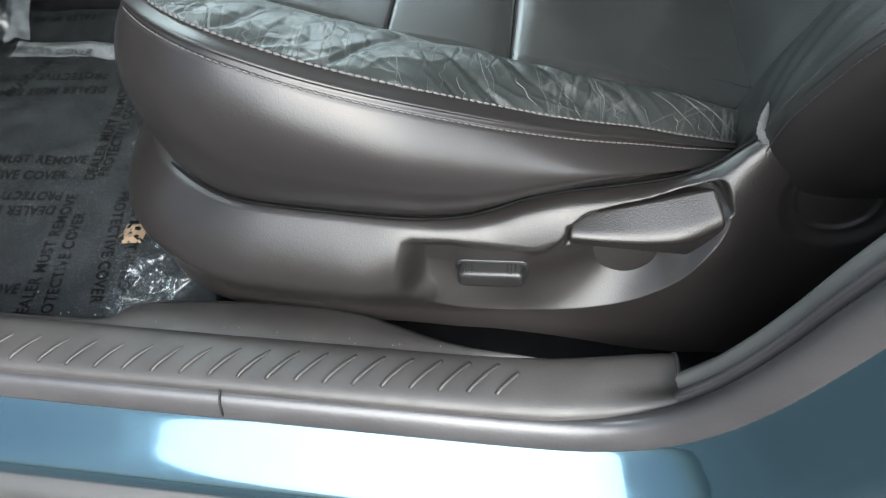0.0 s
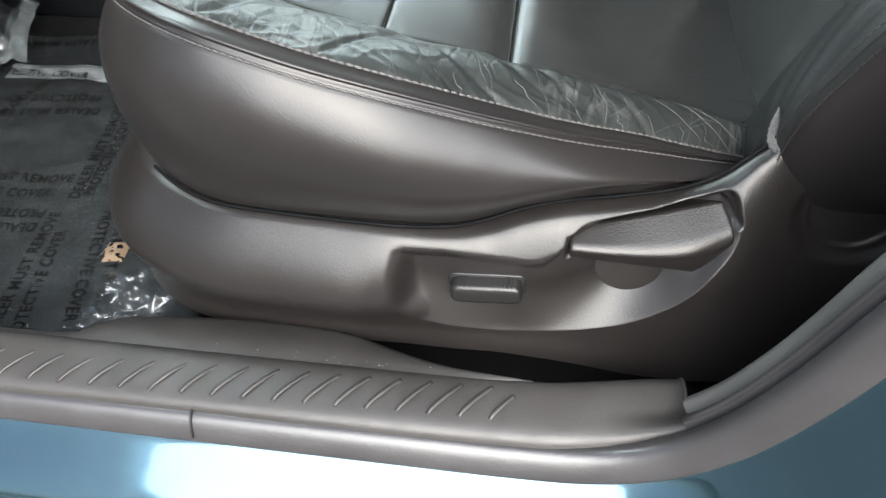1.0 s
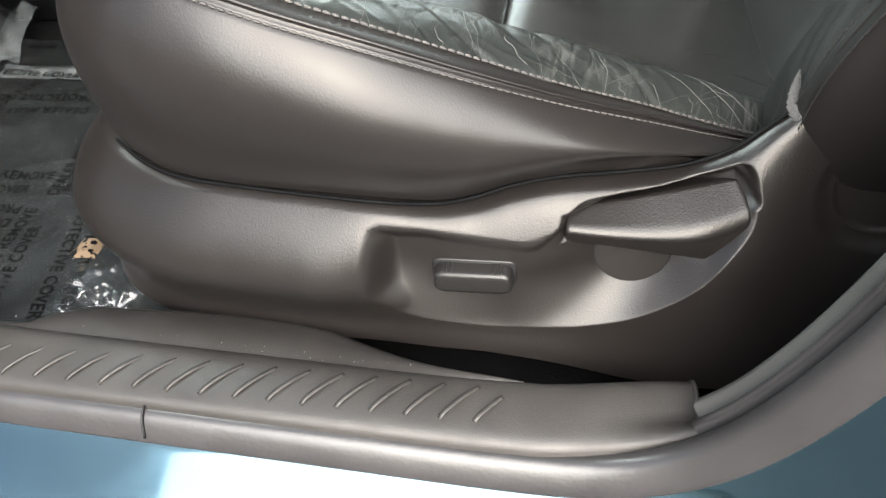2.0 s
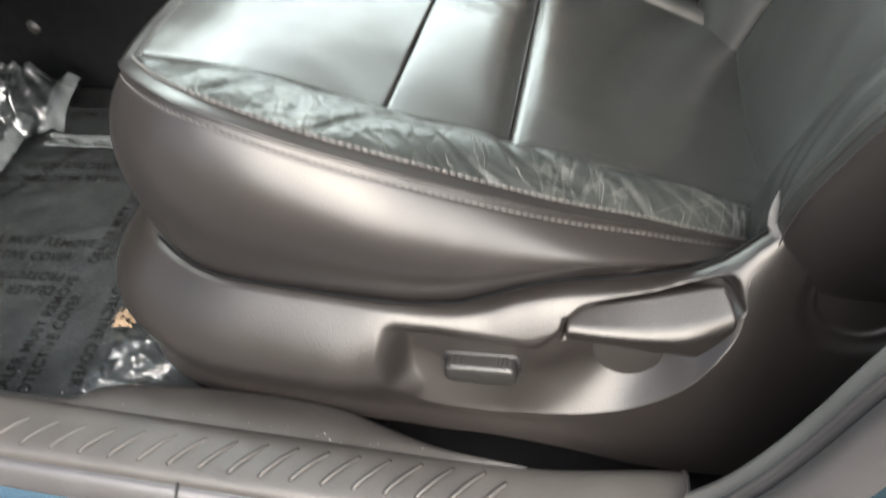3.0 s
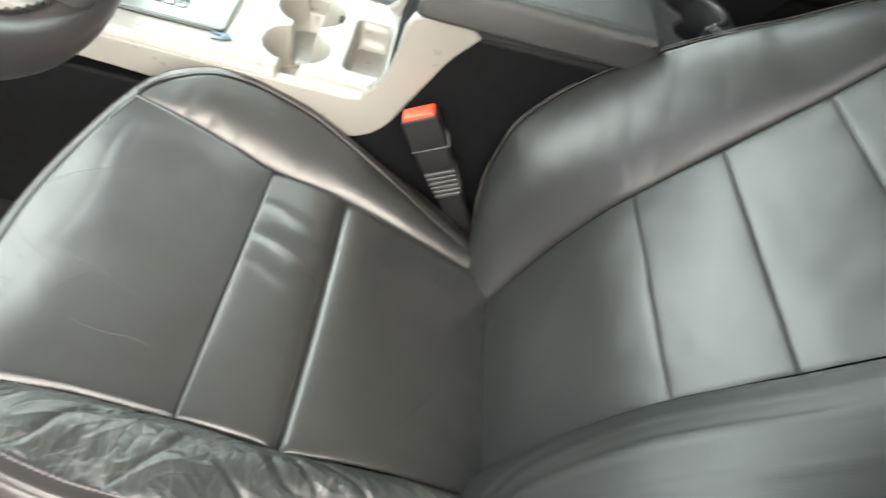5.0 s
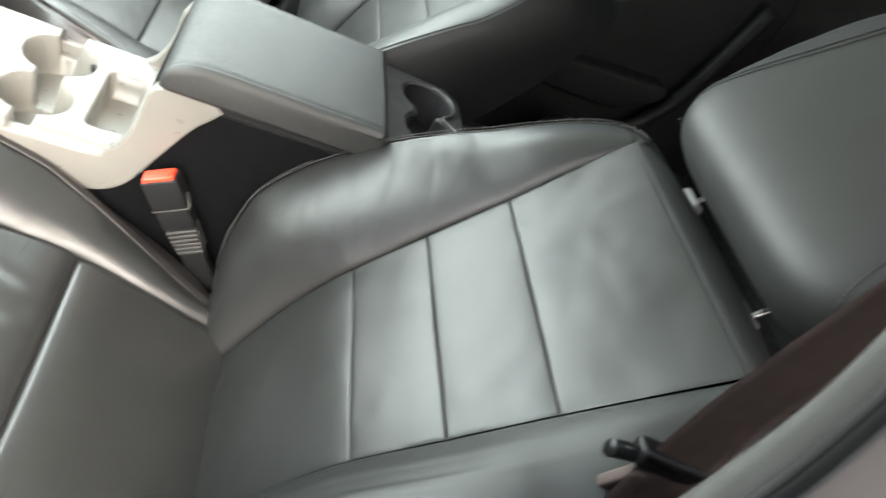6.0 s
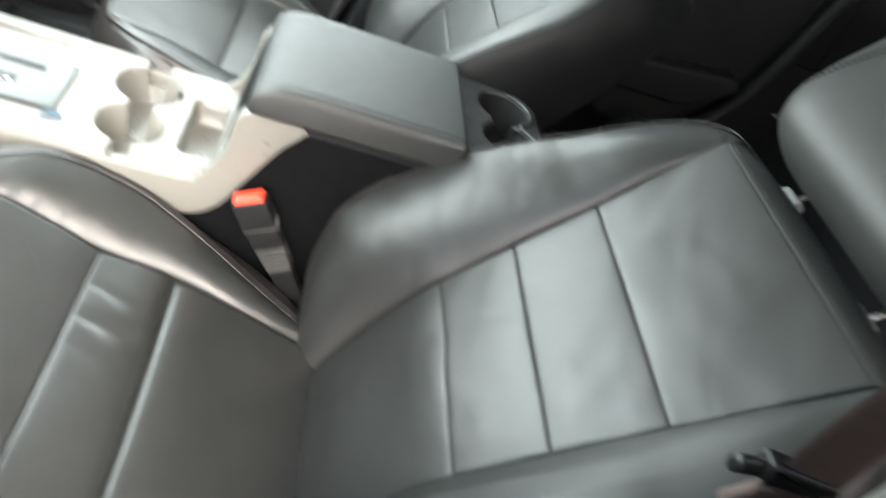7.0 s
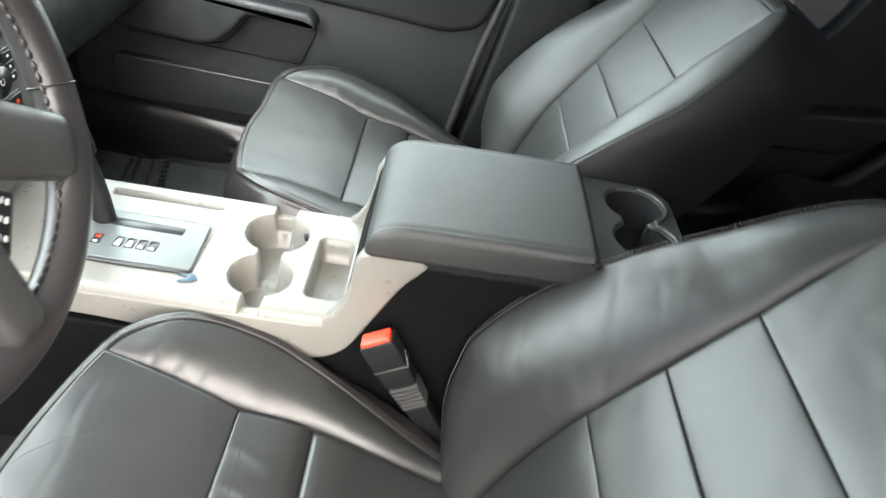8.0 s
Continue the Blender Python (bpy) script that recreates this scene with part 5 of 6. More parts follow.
part("sleeve_edge", along(tube([(0.0236, -0.0130, -0.048), (0.0250, -0.0120, -0.044), (0.0256, -0.006, -0.036), (0.0250, 0.002, -0.031)], 0.0013, 8, 14), TOPC), TRIM, buckle)
part("buckle_stem", along(box((-0.0155, -0.009, -0.20), (0.0155, 0.009, -0.07), 0.003), TOPC), DULL_BLACK, buckle)
for i in range(6):
    z = -0.086 - 0.0072 * i
    part("bellows_rib", along(box((-0.0195 + 0.0006 * i, -0.0120, z - 0.0026), (0.0205 - 0.0004 * i, 0.0120, z + 0.0026), 0.0020, 3), TOPC), TRIM, buckle)

thing("seat_track_cover", box((0.205, 0.20, 0.60), (0.275, 0.262, 0.628), 0.006), TRIM, (0.24, 0.23, 0.60), "grey plastic seat track cover behind the buckle", "cover")
thing("paper_scrap", prism(round_outline([(0.218, 0.205), (0.25, 0.212), (0.252, 0.222), (0.222, 0.217)], 0.002), "z", 0.629, 0.631, 0.0005, 1), LEAF, (0.23, 0.21, 0.63), "small brown paper scrap by the seat track", "scrap")

# ---- seat belt by the pillar ----
belt = root("seat_belt", (0.55, -0.235, 0.46), "dark brown seat belt hanging beside the pillar", "seat belt")
bx = crv([(0.490, -0.292, 0.52), (0.514, -0.284, 0.80), (0.541, -0.256, 1.02), (0.556, -0.238, 1.12), (0.565, -0.231, 1.19), (0.578, -0.232, 1.32), (0.598, -0.245, 1.48), (0.612, -0.26, 1.58)], 60)
strap = np.stack([bx + np.array([w - 0.007, 0.002 * math.sin(w * 90) - 0.10 * w, 0]) for w in np.linspace(-0.029, 0.029, 9)], 1)
bm = mesh_grid(strap)
bmesh.ops.solidify(bm, geom=bm.faces[:], thickness=0.0014)
part("webbing", bm, WEB, belt)
tongue = part("tongue", prism(round_outline([(0.508, 1.120), (0.580, 1.106), (0.580, 1.088), (0.513, 1.099)], 0.006), "y", -0.243, -0.226, 0.004, 3), BLACK_GLOSS, belt, "black plastic belt tongue")
part("tongue_handle", tube([(0.522, -0.236, 1.106), (0.510, -0.234, 1.105), (0.497, -0.233, 1.104), (0.492, -0.233, 1.104)], (0.006, 0.008), 12, 12), BLACK_GLOSS, tongue)
for i in range(4):
    part("tongue_slot", box((0.526 + 0.012 * i, -0.2265, 1.100 - 0.0024 * i), (0.535 + 0.012 * i, -0.2245, 1.106 - 0.0024 * i), 0.0008, 1), TRIM, tongue)
fold = prism(round_outline([(0.5130, 1.056), (0.5700, 1.046), (0.5745, 1.086), (0.5170, 1.098)], 0.006), "y", -0.0045, 0.0045, 0.003, 3)
lean_in = Matrix.Translation((0, -0.236, 1.08)) @ Matrix.Rotation(radians(14), 4, "X") @ Matrix.Translation((0, 0, -1.08))
fold.transform(lean_in)
part("belt_fold", fold, WEB, belt, "doubled and sewn webbing")
for i in range(10):
    bar = tube([(0.5190 + 0.0052 * i, 0.0052, 1.0575 - 0.0009 * i), (0.5215 + 0.0052 * i, 0.0052, 1.0690 - 0.0009 * i)], 0.0009, 5)
    bar.transform(lean_in)
    part("belt_stitch", bar, TAG, belt)

# ---- steering wheel ----
HUB = Vector((-0.174, -0.007, 1.179))
WU = Vector((-math.sin(0.315), 0, math.cos(0.315)))
WN = Vector((math.cos(0.315), 0, math.sin(0.315)))
WR = 0.189


def wp(a, r, h=0.0):
    """A point on the wheel: angle from the far side upwards, radius, height towards the driver."""
    return HUB + Vector((0, math.cos(a), 0)) * r + WU * (math.sin(a) * r) + WN * h


wheel = root("steering_wheel", tuple(HUB - WN * 0.05), "black leather steering wheel with dark spokes", "steering wheel")
ring = []
for a in np.linspace(0, 2 * np.pi, 120, endpoint=False):
    grip = 1 + 0.10 * math.exp(-((a - 2.6) / 0.3) ** 2) + 0.10 * math.exp(-((a - 0.55) / 0.3) ** 2) + 0.09 * math.exp(-((a - 5.72) / 0.15) ** 2) + 0.09 * math.exp(-((a - 3.70) / 0.15) ** 2)
    row = []
    for b in np.linspace(0, 2 * np.pi, 22, endpoint=False):
        row.append(wp(a, WR + 0.0200 * grip * math.cos(b), 0.0175 * grip * math.sin(b)))
    ring.append(row)
bm = mesh_grid(np.array([[tuple(p) for p in r] for r in ring]), loop_u=True, loop_v=True)
bmesh.ops.recalc_face_normals(bm, faces=bm.faces)
rim = part("rim", bm, LEATHER_RIM, wheel, "smooth black leather rim with inner stitching")
q = np.array([tuple(wp(a, WR - 0.0197, 0.005)) for a in np.linspace(0.45, 2 * np.pi + 0.40, 700)])
part("rim_stitching", stitches(q, lambda t: tuple(-(wp(0.45 + t * 6.23, 1.0) - HUB).normalized() * 0.9 + WN * 0.2), 0.0100, 0.0078, 0.0030, 0.0006), LEATHER_RIM, rim, "puckered laced seam")
for a in (-0.27, math.pi + 0.27):
    q = [wp(a, WR + 0.0207 * math.cos(b), 0.0183 * math.sin(b)) for b in np.linspace(0, 2 * np.pi, 24, endpoint=False)]
    part("rim_seam", tube([tuple(p) for p in q], 0.0010, 6, closed=True), BLACK, rim)
hubg = []
for r in np.linspace(0, 1, 14):
    row = []
    for a in np.linspace(0, 2 * np.pi, 48, endpoint=False):
        rr = 0.078 * r * (1 + 0.12 * math.cos(2 * a))
        row.append(tuple(wp(a, rr, 0.022 - 0.034 * r ** 3)))
    hubg.append(row)
bm = mesh_grid(np.array(hubg), loop_v=True)
bmesh.ops.recalc_face_normals(bm, faces=bm.faces)
part("airbag_cover", bm, BLACK, wheel, "black airbag cover")
for a, wide, far in ((-0.575, 0.0285, 0.176), (math.pi + 0.575, 0.0285, 0.176), (-1.57, 0.022, 0.185)):
    g = []
    tang = Vector((0, -math.sin(a), 0)) + WU * math.cos(a)
    for u in 1 - (1 - np.linspace(0, 1, 26)) ** 1.8:
        blunt = math.sqrt(max(0.0, 1 - max(0.0, (u - 0.84) / 0.16) ** 2.4))
        w = wide * (1.12 - 0.12 * u) * max(0.02, blunt)
        c = wp(a, 0.050 + (far - 0.050) * u, 0.004 + 0.004 * u)
        g.append([tuple(c + tang * (w * math.copysign(abs(math.cos(b)) ** 0.45, math.cos(b))) + WN * (0.016 * max(0.1, blunt) * math.copysign(abs(math.sin(b)) ** 0.6, math.sin(b)))) for b in np.linspace(0, 2 * np.pi, 24, endpoint=False)])
    bm = mesh_grid(np.array(g), loop_v=True)
    bmesh.ops.recalc_face_normals(bm, faces=bm.faces)
    spoke = part("spoke", bm, TRIM, wheel, "smooth dark spoke cover with a rounded end")
    edge = []
    for q in np.linspace(-1.25, 1.25, 30):
        r = far - 0.020 + 0.023 * math.cos(q)
        edge.append(tuple(wp(a, r, 0.0065) + tang * ((wide + 0.003) * math.sin(q) / math.sin(1.25))))
    if a > -1:
        part("spoke_edge", tube(edge, 0.0022, 8), TRIM, spoke, "grey plastic edge round the spoke's end")
# switch strip beside the airbag cover, with its marks
ALONG = (Vector((0, 0.0415, 0)) + WU * 0.0395).normalized()
ACROSS = ALONG.cross(WN).normalized()
strip_m = Matrix.Translation(HUB + Vector((0, 0.0358, 0)) + WU * -0.1048) @ Matrix((ALONG, ACROSS, WN)).transposed().to_4x4()
bm = box((-0.031, -0.0095, -0.012), (0.031, 0.0095, 0.013), 0.003)
bm.transform(strip_m)
strip = part("switch_strip", bm, BLACK_GLOSS, wheel, "black switch strip with small white marks")
for i in range(4):
    for o, far in ((-0.0035, 0.0022), (0.0025, 0.0035)):
        bm = box((-0.024 + 0.0145 * i, o - far * 0.5, 0.0129), (-0.0190 + 0.0145 * i, o + far * 0.5, 0.0134), 0.0)
        bm.transform(strip_m)
        part("switch_mark", bm, WHITE, strip)
part("column", tube([tuple(HUB - WN * 0.02), tuple(HUB - WN * 0.12), tuple(HUB - WN * 0.35)], (0.055, 0.06), 20, 12), BLACK, wheel, "black steering column shroud")
part("stalk", tube([tuple(HUB - WN * 0.06), tuple(HUB - WN * 0.055 + Vector((0, 0.08, -0.01))), tuple(HUB - WN * 0.045 + Vector((0, 0.17, -0.02)))], 0.008, 10, 14), BLACK, wheel)

# ---- dashboard and firewall ----
dash = root("dashboard", (-0.6, 0.38, 0.75), "dark dashboard with a pale stone centre panel", "dashboard", kind="structure")
part("dash_body", prism(round_outline([(-1.0, 0.92), (-0.62, 0.82), (-0.47, 0.86), (-0.42, 0.98), (-0.46, 1.08), (-0.62, 1.14), (-1.0, 1.10)], 0.05), "y", -0.33, 1.14, 0.02), BLACK, dash)
part("knee_panel", prism(round_outline([(-0.56, 0.72), (-0.44, 0.80), (-0.43, 0.90), (-0.60, 0.90)], 0.03), "y", -0.32, 0.24, 0.02), BLACK, dash)
stack = part("centre_stack", prism(round_outline([(-0.46, 0.80), (-0.395, 0.81), (-0.362, 0.92), (-0.372, 1.06), (-0.46, 1.10)], 0.015), "y", 0.275, 0.508, 0.008), STONE_DARKENED, dash, "pale stone centre stack")


def face_x(z):
    return -0.362 - 0.0714 * (z - 0.92)


def stack_plate(name, y0, y1, z0, z1, proud, r, material, under, label=""):
    """A small upright plate on the sloping face of the centre stack."""
    bm = prism(round_outline([(y0, z0), (y1, z0), (y1, z1), (y0, z1)], r), "x", -0.004, proud, min(0.0012, r * 0.5), 2)
    bm.transform(Matrix.Translation((face_x((z0 + z1) / 2), 0, 0)))
    return part(name, bm, material, under, label)


climate = stack_plate("climate_panel", 0.345, 0.4495, 0.983, 1.030, 0.002, 0.006, BLACK_GLOSS, stack, "black climate control panel")
for i in range(3):
    z = 0.9865 + 0.0137 * i
    key = stack_plate("dash_button", 0.4275, 0.4475, z, z + 0.0125, 0.005, 0.002, PANEL_DARK, climate)
    stack_plate("button_mark", 0.4365, 0.4405, z + 0.0045, z + 0.0080, 0.0054, 0.0005, WHITE, key)
knob = tube([(face_x(1.003), 0.400, 1.003), (face_x(1.003) + 0.006, 0.400, 1.003), (face_x(1.003) + 0.014, 0.400, 1.003), (face_x(1.003) + 0.0155, 0.400, 1.003)], (0.0205, 0.019), 28)
dial = part("dial", knob, PANEL_DARK, climate, "dark round dial")
part("dial_mark", tube([(face_x(1.003) + 0.0158, 0.400 + 0.004 * math.cos(q), 1.003 + 0.004 * math.sin(q)) for q in np.linspace(2.2, 7.2, 16)], 0.0005, 5), WHITE, dial)
lower = stack_plate("switch_row", 0.345, 0.4475, 0.944, 0.973, 0.002, 0.004, BLACK_GLOSS, stack, "black row of switches")
for k in range(3):
    key = stack_plate("dash_button", 0.349 + 0.0327 * k, 0.3795 + 0.0327 * k, 0.947, 0.970, 0.004, 0.002, PANEL_DARK, lower)
    stack_plate("button_mark", 0.361 + 0.0350 * k, 0.3675 + 0.0350 * k, 0.957, 0.9635, 0.0044, 0.001, RED if k == 2 else WHITE, key)
upper = stack_plate("radio_panel", 0.345, 0.4480, 1.040, 1.075, 0.002, 0.004, BLACK_GLOSS, stack, "black radio panel")
for k in range(3):
    key = stack_plate("dash_button", 0.349 + 0.0327 * k, 0.3795 + 0.0327 * k, 1.043, 1.060, 0.004, 0.002, PANEL_DARK, upper)
    stack_plate("button_mark", 0.359 + 0.0327 * k, 0.370 + 0.0327 * k, 1.049, 1.0515, 0.0044, 0.0005, WHITE, key)
thing("wall_front", box((-1.05, -0.34, 0.42), (-1.0, 1.18, 1.10), 0.0), CARPET, (-1.02, 0.38, 0.42), "black carpeted firewall of the car", "wall", kind="structure", smooth=False)

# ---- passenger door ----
# Scales about the camera's end position, so outlines stay put in that view.
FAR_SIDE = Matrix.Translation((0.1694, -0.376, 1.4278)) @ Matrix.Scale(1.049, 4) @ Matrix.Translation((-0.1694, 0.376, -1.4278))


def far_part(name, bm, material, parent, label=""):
    """A part of the passenger side, set a little further out by scaling about the last camera position, to fit its
    view.
    """
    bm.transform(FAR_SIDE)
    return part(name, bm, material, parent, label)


door = root("door_1", (0.0, 1.08, 0.60), "charcoal plastic passenger door with armrest and map pocket", "car door", kind="structure")
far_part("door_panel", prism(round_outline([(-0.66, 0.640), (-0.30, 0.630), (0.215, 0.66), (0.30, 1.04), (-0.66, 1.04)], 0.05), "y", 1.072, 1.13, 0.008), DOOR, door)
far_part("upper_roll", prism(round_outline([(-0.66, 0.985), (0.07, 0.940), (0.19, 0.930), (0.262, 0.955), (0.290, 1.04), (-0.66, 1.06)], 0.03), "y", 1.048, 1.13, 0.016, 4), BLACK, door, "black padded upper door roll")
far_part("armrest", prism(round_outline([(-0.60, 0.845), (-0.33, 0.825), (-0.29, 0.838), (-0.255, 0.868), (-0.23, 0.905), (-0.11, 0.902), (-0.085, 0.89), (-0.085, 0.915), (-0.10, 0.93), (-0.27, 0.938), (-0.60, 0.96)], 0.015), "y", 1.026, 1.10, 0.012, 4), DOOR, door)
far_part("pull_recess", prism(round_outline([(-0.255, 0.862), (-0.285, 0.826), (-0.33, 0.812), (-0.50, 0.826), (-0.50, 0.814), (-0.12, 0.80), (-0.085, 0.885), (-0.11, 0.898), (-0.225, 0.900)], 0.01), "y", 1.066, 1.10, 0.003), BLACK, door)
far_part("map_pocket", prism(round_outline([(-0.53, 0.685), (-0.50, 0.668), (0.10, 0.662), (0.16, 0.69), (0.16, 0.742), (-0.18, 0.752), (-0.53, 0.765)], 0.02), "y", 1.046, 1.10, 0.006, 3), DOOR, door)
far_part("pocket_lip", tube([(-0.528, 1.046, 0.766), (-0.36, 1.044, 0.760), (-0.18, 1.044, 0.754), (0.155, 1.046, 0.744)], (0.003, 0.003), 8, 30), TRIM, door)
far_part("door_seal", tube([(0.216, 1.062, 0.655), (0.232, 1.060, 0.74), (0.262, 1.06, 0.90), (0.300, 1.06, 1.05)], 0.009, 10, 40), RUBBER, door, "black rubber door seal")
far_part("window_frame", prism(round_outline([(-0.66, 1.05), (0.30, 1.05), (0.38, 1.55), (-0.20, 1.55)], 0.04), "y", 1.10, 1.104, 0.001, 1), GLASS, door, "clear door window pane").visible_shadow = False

side = root("wall_right", (0.6, 1.1, 0.46), "dark inner side of the car", "wall", kind="structure")
rows = []
for x in np.linspace(-1.0, 0.62, 200):
    zr = 0.592 - 0.09 * (x + 0.445) if x < -0.25 else 0.5745 - 0.03 * (x + 0.25) + 0.04 * max(0.0, x) ** 1.2
    slack = 0.020 * math.exp(-((x + 0.245) / 0.055) ** 2)
    rows.append([])
    for y, z in arc_profile([(1.150, zr + 0.016), (1.136, zr + 0.013), (1.124, zr + 0.001), (1.117, zr - 0.016), (1.114, zr - 0.042), (1.117, 0.505), (1.124, 0.470), (1.128, 0.452)], 34):
        bag = slack * math.sin(math.pi * min(1, max(0, (zr - z) / 0.10))) * (0.6 + 0.4 * math.sin((z * 1.0 + 0.3 * x) * 150))
        rows[-1].append((x, y - bag + 0.0025 * noise.noise((x * 9, y * 9, z * 9)), z))
bm = mesh_grid(np.array(rows))
bmesh.ops.recalc_face_normals(bm, faces=bm.faces)
part("sill_cover", bm, BLACK_GLOSS, side, "smooth black plastic door sill with a rounded top")
# Grey trim like the near pillar's; black here stands for cabin shade.
far_part("pillar_cover", prism(round_outline([(0.238, 0.60), (0.42, 0.60), (0.46, 0.85), (0.50, 1.58), (0.43, 1.58), (0.318, 1.04)], 0.02), "y", 1.045, 1.12, 0.012), BLACK, side, "far pillar cover with its shade painted black")
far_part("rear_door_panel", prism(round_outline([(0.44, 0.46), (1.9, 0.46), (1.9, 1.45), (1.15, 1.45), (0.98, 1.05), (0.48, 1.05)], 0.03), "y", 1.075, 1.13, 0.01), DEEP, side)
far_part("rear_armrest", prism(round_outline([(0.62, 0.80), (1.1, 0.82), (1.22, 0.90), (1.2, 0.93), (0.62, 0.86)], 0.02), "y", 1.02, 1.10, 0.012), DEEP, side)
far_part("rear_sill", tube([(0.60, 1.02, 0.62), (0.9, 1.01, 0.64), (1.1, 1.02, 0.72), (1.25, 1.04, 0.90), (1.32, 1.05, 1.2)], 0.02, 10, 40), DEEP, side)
# Dark sheet added behind the door to stop daylight in the gaps.
far_part("daylight_block", box((-1.0, 1.132, 0.42), (1.9, 1.145, 1.052), 0.0), DEEP, side)
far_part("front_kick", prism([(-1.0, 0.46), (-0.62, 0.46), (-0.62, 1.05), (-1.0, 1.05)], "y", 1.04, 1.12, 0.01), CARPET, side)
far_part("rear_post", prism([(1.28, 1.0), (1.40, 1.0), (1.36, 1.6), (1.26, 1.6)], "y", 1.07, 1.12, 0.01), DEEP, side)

# Dark panes added to keep daylight out of the rear cabin.
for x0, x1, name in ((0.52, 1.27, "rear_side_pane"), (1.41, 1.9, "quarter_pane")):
    far_part(name, prism(round_outline([(x0, 1.04), (x1, 1.04), (x1, 1.56), (x0 + 0.02, 1.56)], 0.03), "y", 1.100, 1.105, 0.001, 1), DIMMING_GLASS, side, "added dark pane that cuts side light")

# ---- rear bench ----
bench = root("rear_bench", (1.2, 0.38, 0.46), "black leather rear bench seat in shadow", "rear seat")
# The bench leather takes this black, so part of its shadow is colour.
part("bench_cushion", prism(round_outline([(0.93, 0.50), (1.45, 0.50), (1.45, 0.74), (0.96, 0.78), (0.92, 0.72)], 0.05), "y", -0.24, 1.0, 0.03, 4), DEEP, bench)
part("bench_back", prism(round_outline([(1.38, 0.66), (1.52, 0.66), (1.68, 1.22), (1.56, 1.24)], 0.04), "y", -0.24, 1.0, 0.03, 4), DEEP, bench)
part("bench_foot", box((0.98, -0.20, 0.452), (1.42, 0.96, 0.52), 0.01), DEEP, bench)

# ---- roof, rear and left side behind the pillar ----
shell = root("ceiling", (0.6, 0.38, 1.62), "pale cloth headliner of the car roof", "ceiling", kind="structure")
part("headliner", box((-0.22, -0.31, 1.60), (1.95, 1.20, 1.66), 0.02), LINING, shell)
thing("wall_back", box((1.9, -0.34, 0.42), (1.95, 1.18, 1.05), 0.0), BLACK, (1.92, 0.38, 0.42), "black tailgate trim at the rear of the car", "wall", kind="structure", smooth=False)
part("rear_window", box((1.905, -0.30, 1.05), (1.911, 1.16, 1.60), 0.001, 1), DIMMING_GLASS, shell, "added dark pane that cuts rear light")
left = root("wall_left", (1.1, -0.34, 0.46), "dark rear door on the near side of the car", "wall", kind="structure")
part("left_door", prism([(0.50, 0.42), (1.95, 0.42), (1.95, 1.05), (0.56, 1.05)], "y", -0.40, -0.31, 0.01), DEEP, left)
part("left_post", prism([(0.47, 1.0), (0.60, 1.0), (0.60, 1.6), (0.50, 1.6)], "y", -0.40, -0.345, 0.01), DEEP, left)
part("left_pane", box((0.60, -0.372, 1.05), (1.95, -0.367, 1.60), 0.001, 1), DIMMING_GLASS, left, "added dark pane that cuts side light")
part("left_outer", prism([(0.34, 0.44), (1.95, 0.44), (1.95, 1.0), (0.50, 1.0), (0.42, 0.7)], "y", -0.425, -0.402, 0.006), PAINT, left)

# ---- protective film on the floor, with its print ----
def film_z(x, y):
    return 0.4685 + 0.004 * noise.noise((x * 8, y * 8, 1.7)) + 0.0016 * math.sin(90 * math.hypot(x + 0.50, y + 0.07)) * math.exp(-(math.hypot(x + 0.50, y - 0.0) / 0.16) ** 2) + 0.0022 * (1 - abs(noise.noise((x * 19 + y * 6, y * 17, 4.2)))) ** 6


def words(text, size):
    cu = bpy.data.curves.new("print", "FONT")
    cu.body, cu.size, cu.offset, cu.space_character = text, size, size * 0.016, 1.08
    ob = bpy.data.objects.new("print", cu)
    scene.collection.objects.link(ob)
    me = bpy.data.meshes.new_from_object(ob.evaluated_get(bpy.context.evaluated_depsgraph_get()))
    bpy.data.objects.remove(ob)
    bm = bmesh.new()
    bm.from_mesh(me)
    bpy.data.meshes.remove(me)
    bmesh.ops.subdivide_edges(bm, edges=[e for e in bm.edges if e.calc_length() > 0.02], cuts=2)
    return bm


film = root("floor_film", (-0.45, -0.05, 0.462), "clear plastic protective film with black printed words", "plastic film")
g = np.array([[(x, y + 0.01 * noise.noise((x * 9, 0, 2)), film_z(x, y)) for y in np.linspace(-0.312, 0.21, 110)] for x in np.linspace(-0.95, -0.19, 150)])
part("film_sheet", mesh_grid(g), FILM, film)
FIRST, SECOND = "DEALER MUST REMOVE", "PROTECTIVE COVER"
# each line: words, the place of its start or end, its turn
PRINTED = [(FIRST, "end", -0.409, -0.074, 5.6), (SECOND, "end", -0.424, -0.099, 6), (SECOND, "start", -0.413, -0.121, 183.7), (FIRST, "start", -0.412, -0.142, 184), (FIRST, "end", -0.396, -0.122, 95.6),
           (SECOND, "end", -0.374, -0.148, 98.2), (SECOND, "start", -0.347, -0.116, 280), (FIRST, "start", -0.332, -0.095, 283), (SECOND, "start", -0.445, 0.083, 187.4), (FIRST, "start", -0.436, 0.058, 187.5),
           (FIRST, "start", -0.387, -0.100, 97), (SECOND, "start", -0.373, -0.093, 96), (FIRST, "start", -0.500, 0.205, 188), (FIRST, "end", -0.402, -0.258, 5), (SECOND, "end", -0.410, -0.284, 5), (FIRST, "start", -0.585, -0.03, 65)]


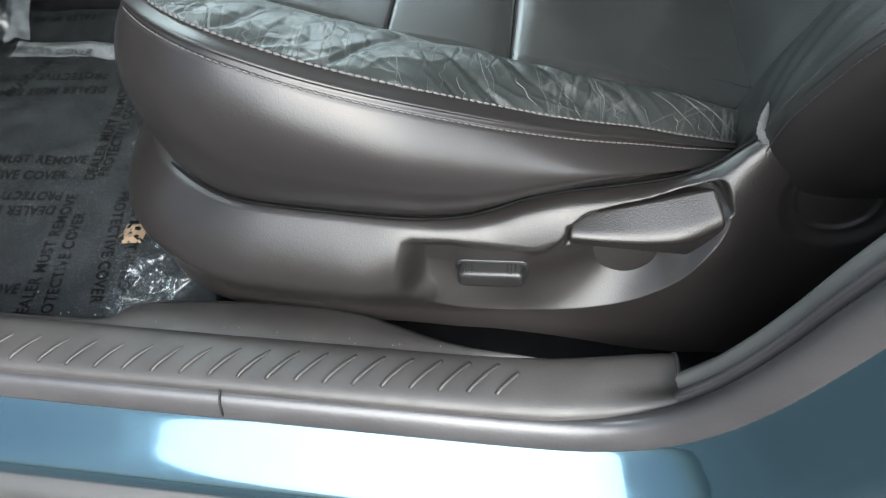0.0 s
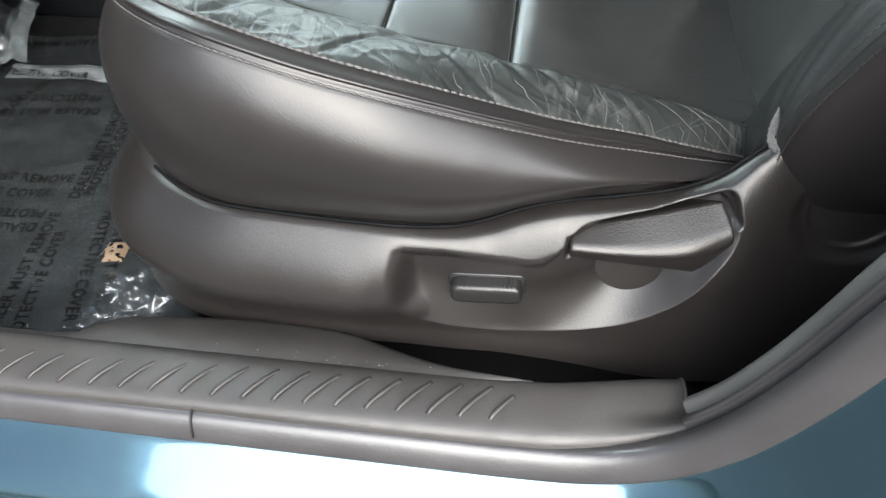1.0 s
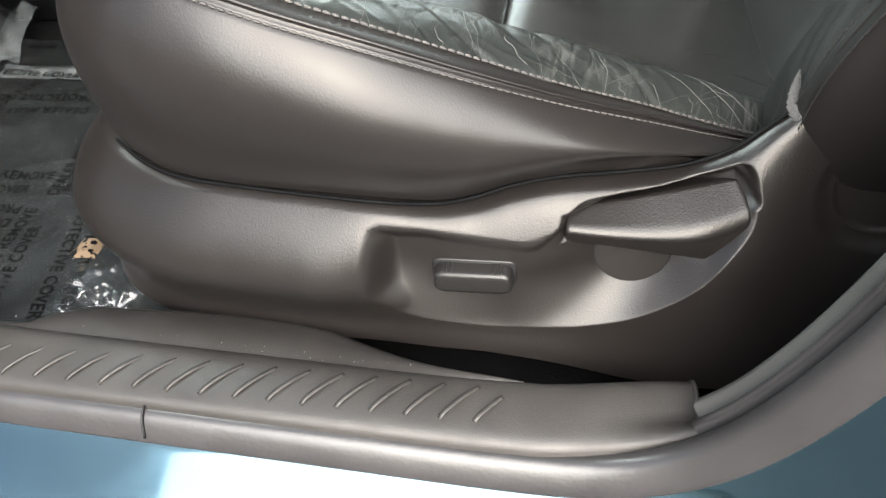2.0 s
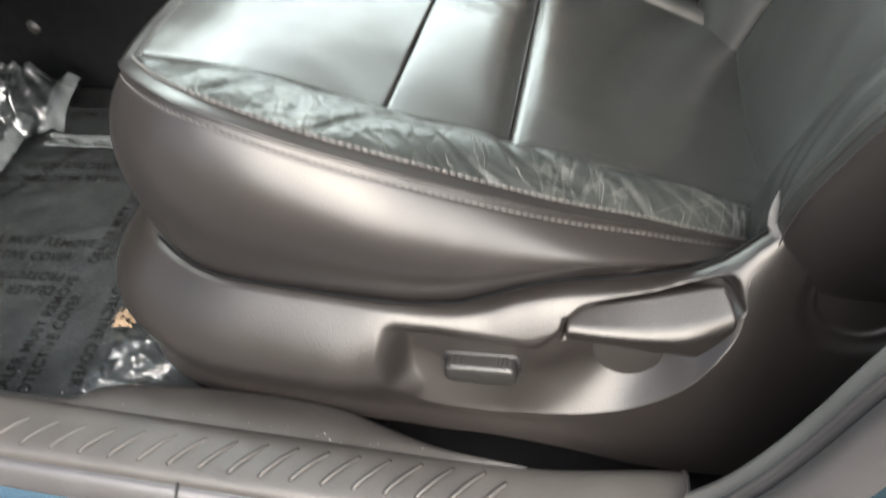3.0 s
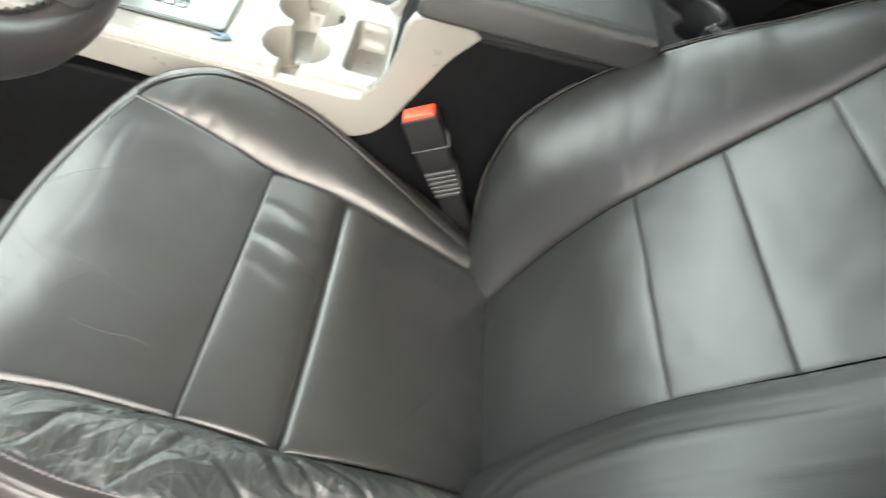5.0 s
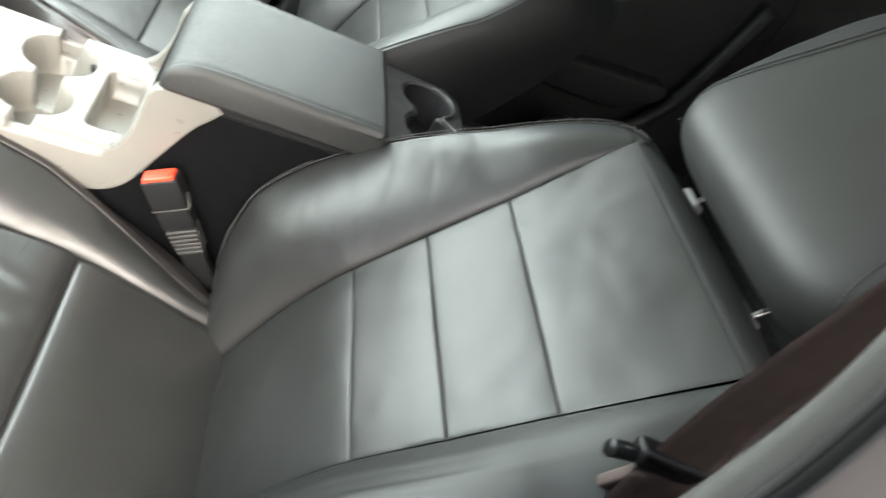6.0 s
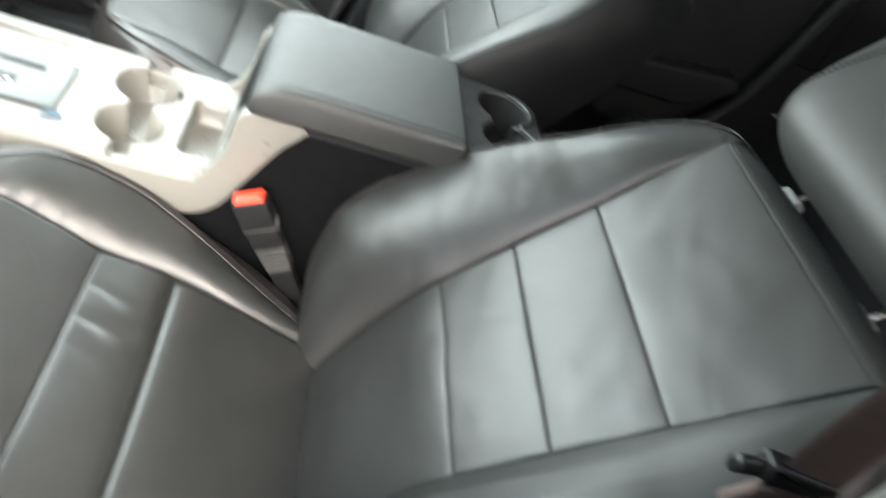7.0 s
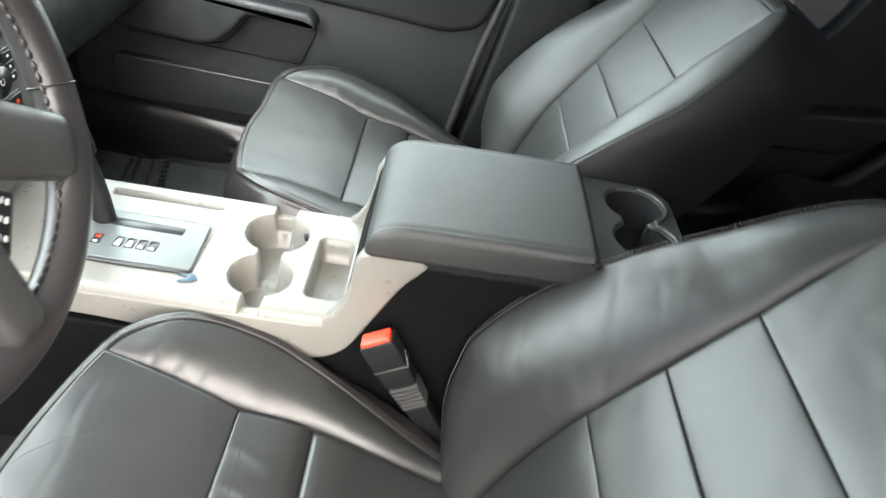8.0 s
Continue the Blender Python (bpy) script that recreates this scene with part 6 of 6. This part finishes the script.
def line_of_words(text, anchor, x, y, turn, z):
    """A printed line, lying on the film."""
    bm = words(text, 0.0165)
    long = 0.172 if text == FIRST else 0.148
    w = max(v.co.x for v in bm.verts)
    bm.transform(pose(x, y, 0, 0, 0, turn) @ Matrix.Diagonal((long / w, 1.08, 1, 1)) @ Matrix.Translation((-w if anchor == "end" else 0, 0, 0)))
    for v in bm.verts:
        v.co.z = (z or film_z(v.co.x, v.co.y)) + 0.0006
    return part("printed_line", bm, PRINT, film, "faded black print", smooth=False)


for text, anchor, x, y, turn in PRINTED:
    line_of_words(text, anchor, x, y, turn, 0)


def crumple(x0, x1, y0, y1, z, height, nx, ny, seed, lift=lambda u, v: 0.0):
    g = []
    for i, u in enumerate(np.linspace(0, 1, nx)):
        row = []
        for v in np.linspace(0, 1, ny):
            p = Vector((x0 + (x1 - x0) * u, y0 + (y1 - y0) * v, seed))
            k = 1 - abs(noise.noise(p * 38)) * 1.6
            k2 = 1 - abs(noise.noise(p * 85 + Vector((3, 1, 0))))
            edge = min(1, 5 * min(u, 1 - u, v, 1 - v))
            wob = noise.noise_vector(p * 16) * 0.012
            row.append((p.x + wob.x, p.y + wob.y, z + height * (k * 0.7 + k2 * 0.3) * (0.25 + 0.75 * edge) + lift(u, v)))
        g.append(row)
    return mesh_grid(np.array(g))


part("film_corner", crumple(-0.300, -0.185, -0.275, -0.195, 0.474, 0.026, 60, 44, 1.3, lambda u, v: 0.010 * u), FILM_FOLD, film, "crumpled shiny film corner")
part("film_edge", crumple(-0.285, -0.20, -0.300, -0.262, 0.488, 0.022, 44, 24, 7.1), FILM_FOLD, film)
part("film_clump", crumple(-0.735, -0.615, 0.10, 0.235, 0.476, 0.060, 60, 60, 3.3, lambda u, v: 0.02 * math.sin(3.14 * u) * math.sin(3.14 * v)), FILM_FOLD, film, "bunched up shiny film")


def ribbon(name, line, wide, bend, material, label=""):
    """A folded strip of film along a line, with a crease down its middle."""
    c = crv(line, 60)
    side = np.cross(np.gradient(c, axis=0), (0, 0, 1))
    side /= np.linalg.norm(side, axis=1, keepdims=True)
    rows = []
    for v in np.linspace(-0.5, 0.5, 11):
        r = c + side * (wide * v)
        r[:, 2] += [bend * (1 - abs(2 * v)) + 0.004 * noise.noise((p[0] * 40, p[1] * 40, v * 3)) for p in c]
        rows.append(r)
    return part(name, mesh_grid(np.stack(rows[::-1], 1)), material, film, label)


ribbon("film_fold", [(-0.590, 0.113, 0.476), (-0.52, 0.116, 0.478), (-0.43, 0.119, 0.477)], 0.032, 0.002, FILM_STRIP, "folded double strip of film")
ribbon("film_fold", [(-0.634, 0.135, 0.490), (-0.625, 0.06, 0.482), (-0.618, -0.03, 0.476)], 0.030, 0.014, FILM_STRIP, "creased upright fold of film")
ribbon("film_fold", [(-0.592, 0.125, 0.478), (-0.612, 0.18, 0.492), (-0.625, 0.24, 0.500)], 0.034, 0.008, FILM_STRIP, "folded double strip of film")
ribbon("film_fold", [(-0.273, -0.302, 0.500), (-0.265, -0.291, 0.503), (-0.253, -0.281, 0.507), (-0.233, -0.273, 0.510)], 0.010, 0.004, FILM_FOLD, "shiny film edge folded against the sill lip")
for text, x, y in ((SECOND, -0.474, 0.1035),):
    line_of_words(text, "end", x, y, 1, 0.4795)

film2 = root("passenger_film", (-0.45, 0.8, 0.462), "dark protective film on the passenger floor", "plastic film")


def film2_z(x, y):
    rise = 0.05 * max(0.0, y - 1.06) ** 1.1 + 0.045 * math.exp(-((x + 0.25) / 0.05) ** 2) * smooth01(np.array((y - 0.98) / 0.12))
    return 0.476 + 0.006 * noise.noise((x * 7, y * 7, 1)) + 0.005 * (1 - abs(noise.noise((x * 22, y * 12, 4)))) ** 4 + float(rise)


part("film_sheet", mesh_grid(np.array([[(x, y, film2_z(x, y)) for y in np.linspace(0.54, 1.110, 100)] for x in np.linspace(-0.85, -0.16, 110)])), FILM_DARK, film2)
for x0, length in ((-0.520, 0.11), (-0.500, 0.12), (-0.466, 0.12), (-0.437, 0.10), (-0.428, 0.10), (-0.585, 0.06)):
    y = 0.985
    while y < 0.985 + length:
        x = x0 + 0.20 * (y - 1.0) * -1.0
        part("print_bar", box((x, y, film2_z(x, y) + 0.0012), (x + 0.007, y + 0.013, film2_z(x, y) + 0.0016), 0.0), PRINT, film2)
        y += 0.0175

# ---- dry leaf and grit ----
bm = crumple(-0.318, -0.288, -0.185, -0.160, 0.472, 0.010, 52, 52, 5.5)
bm.faces.ensure_lookup_table()
bmesh.ops.delete(bm, geom=[f for f in bm.faces if noise.noise(f.calc_center_median() * 150) + 0.5 * noise.noise(f.calc_center_median() * 420) < -0.16], context="FACES")
thing("dry_leaf", bm, LEAF, (-0.297, -0.172, 0.475), "crumbled dry brown leaf on the floor film", "leaf")
grit = bmesh.new()
rng = random.Random(4)
for i in range(260):
    x, y = rng.uniform(-0.75, -0.22), rng.uniform(-0.30, 0.10)
    r = rng.uniform(0.0002, 0.0006)
    bmesh.ops.create_icosphere(grit, subdivisions=1, radius=r, matrix=Matrix.Translation((x, y, film_z(x, y) + r * 0.5)))
thing("floor_grit", grit, GRIT, (-0.45, -0.1, 0.468), "pale specks of grit on the floor film", "grit", kind="stuff")
grit = bmesh.new()
for i in range(26):
    x = rng.uniform(-0.28, 0.06)
    y = rng.uniform(-0.326, -0.319)
    z = 0.5605
    r = rng.uniform(0.00015, 0.00035)
    bmesh.ops.create_icosphere(grit, subdivisions=1, radius=r, matrix=Matrix.Translation((x, y, z)) @ Matrix.Diagonal((1, rng.uniform(1, 3), 1, 1)))
thing("sill_grit", grit, GRIT, (-0.1, -0.305, 0.555), "pale lint specks on the sill lip", "grit", kind="stuff")
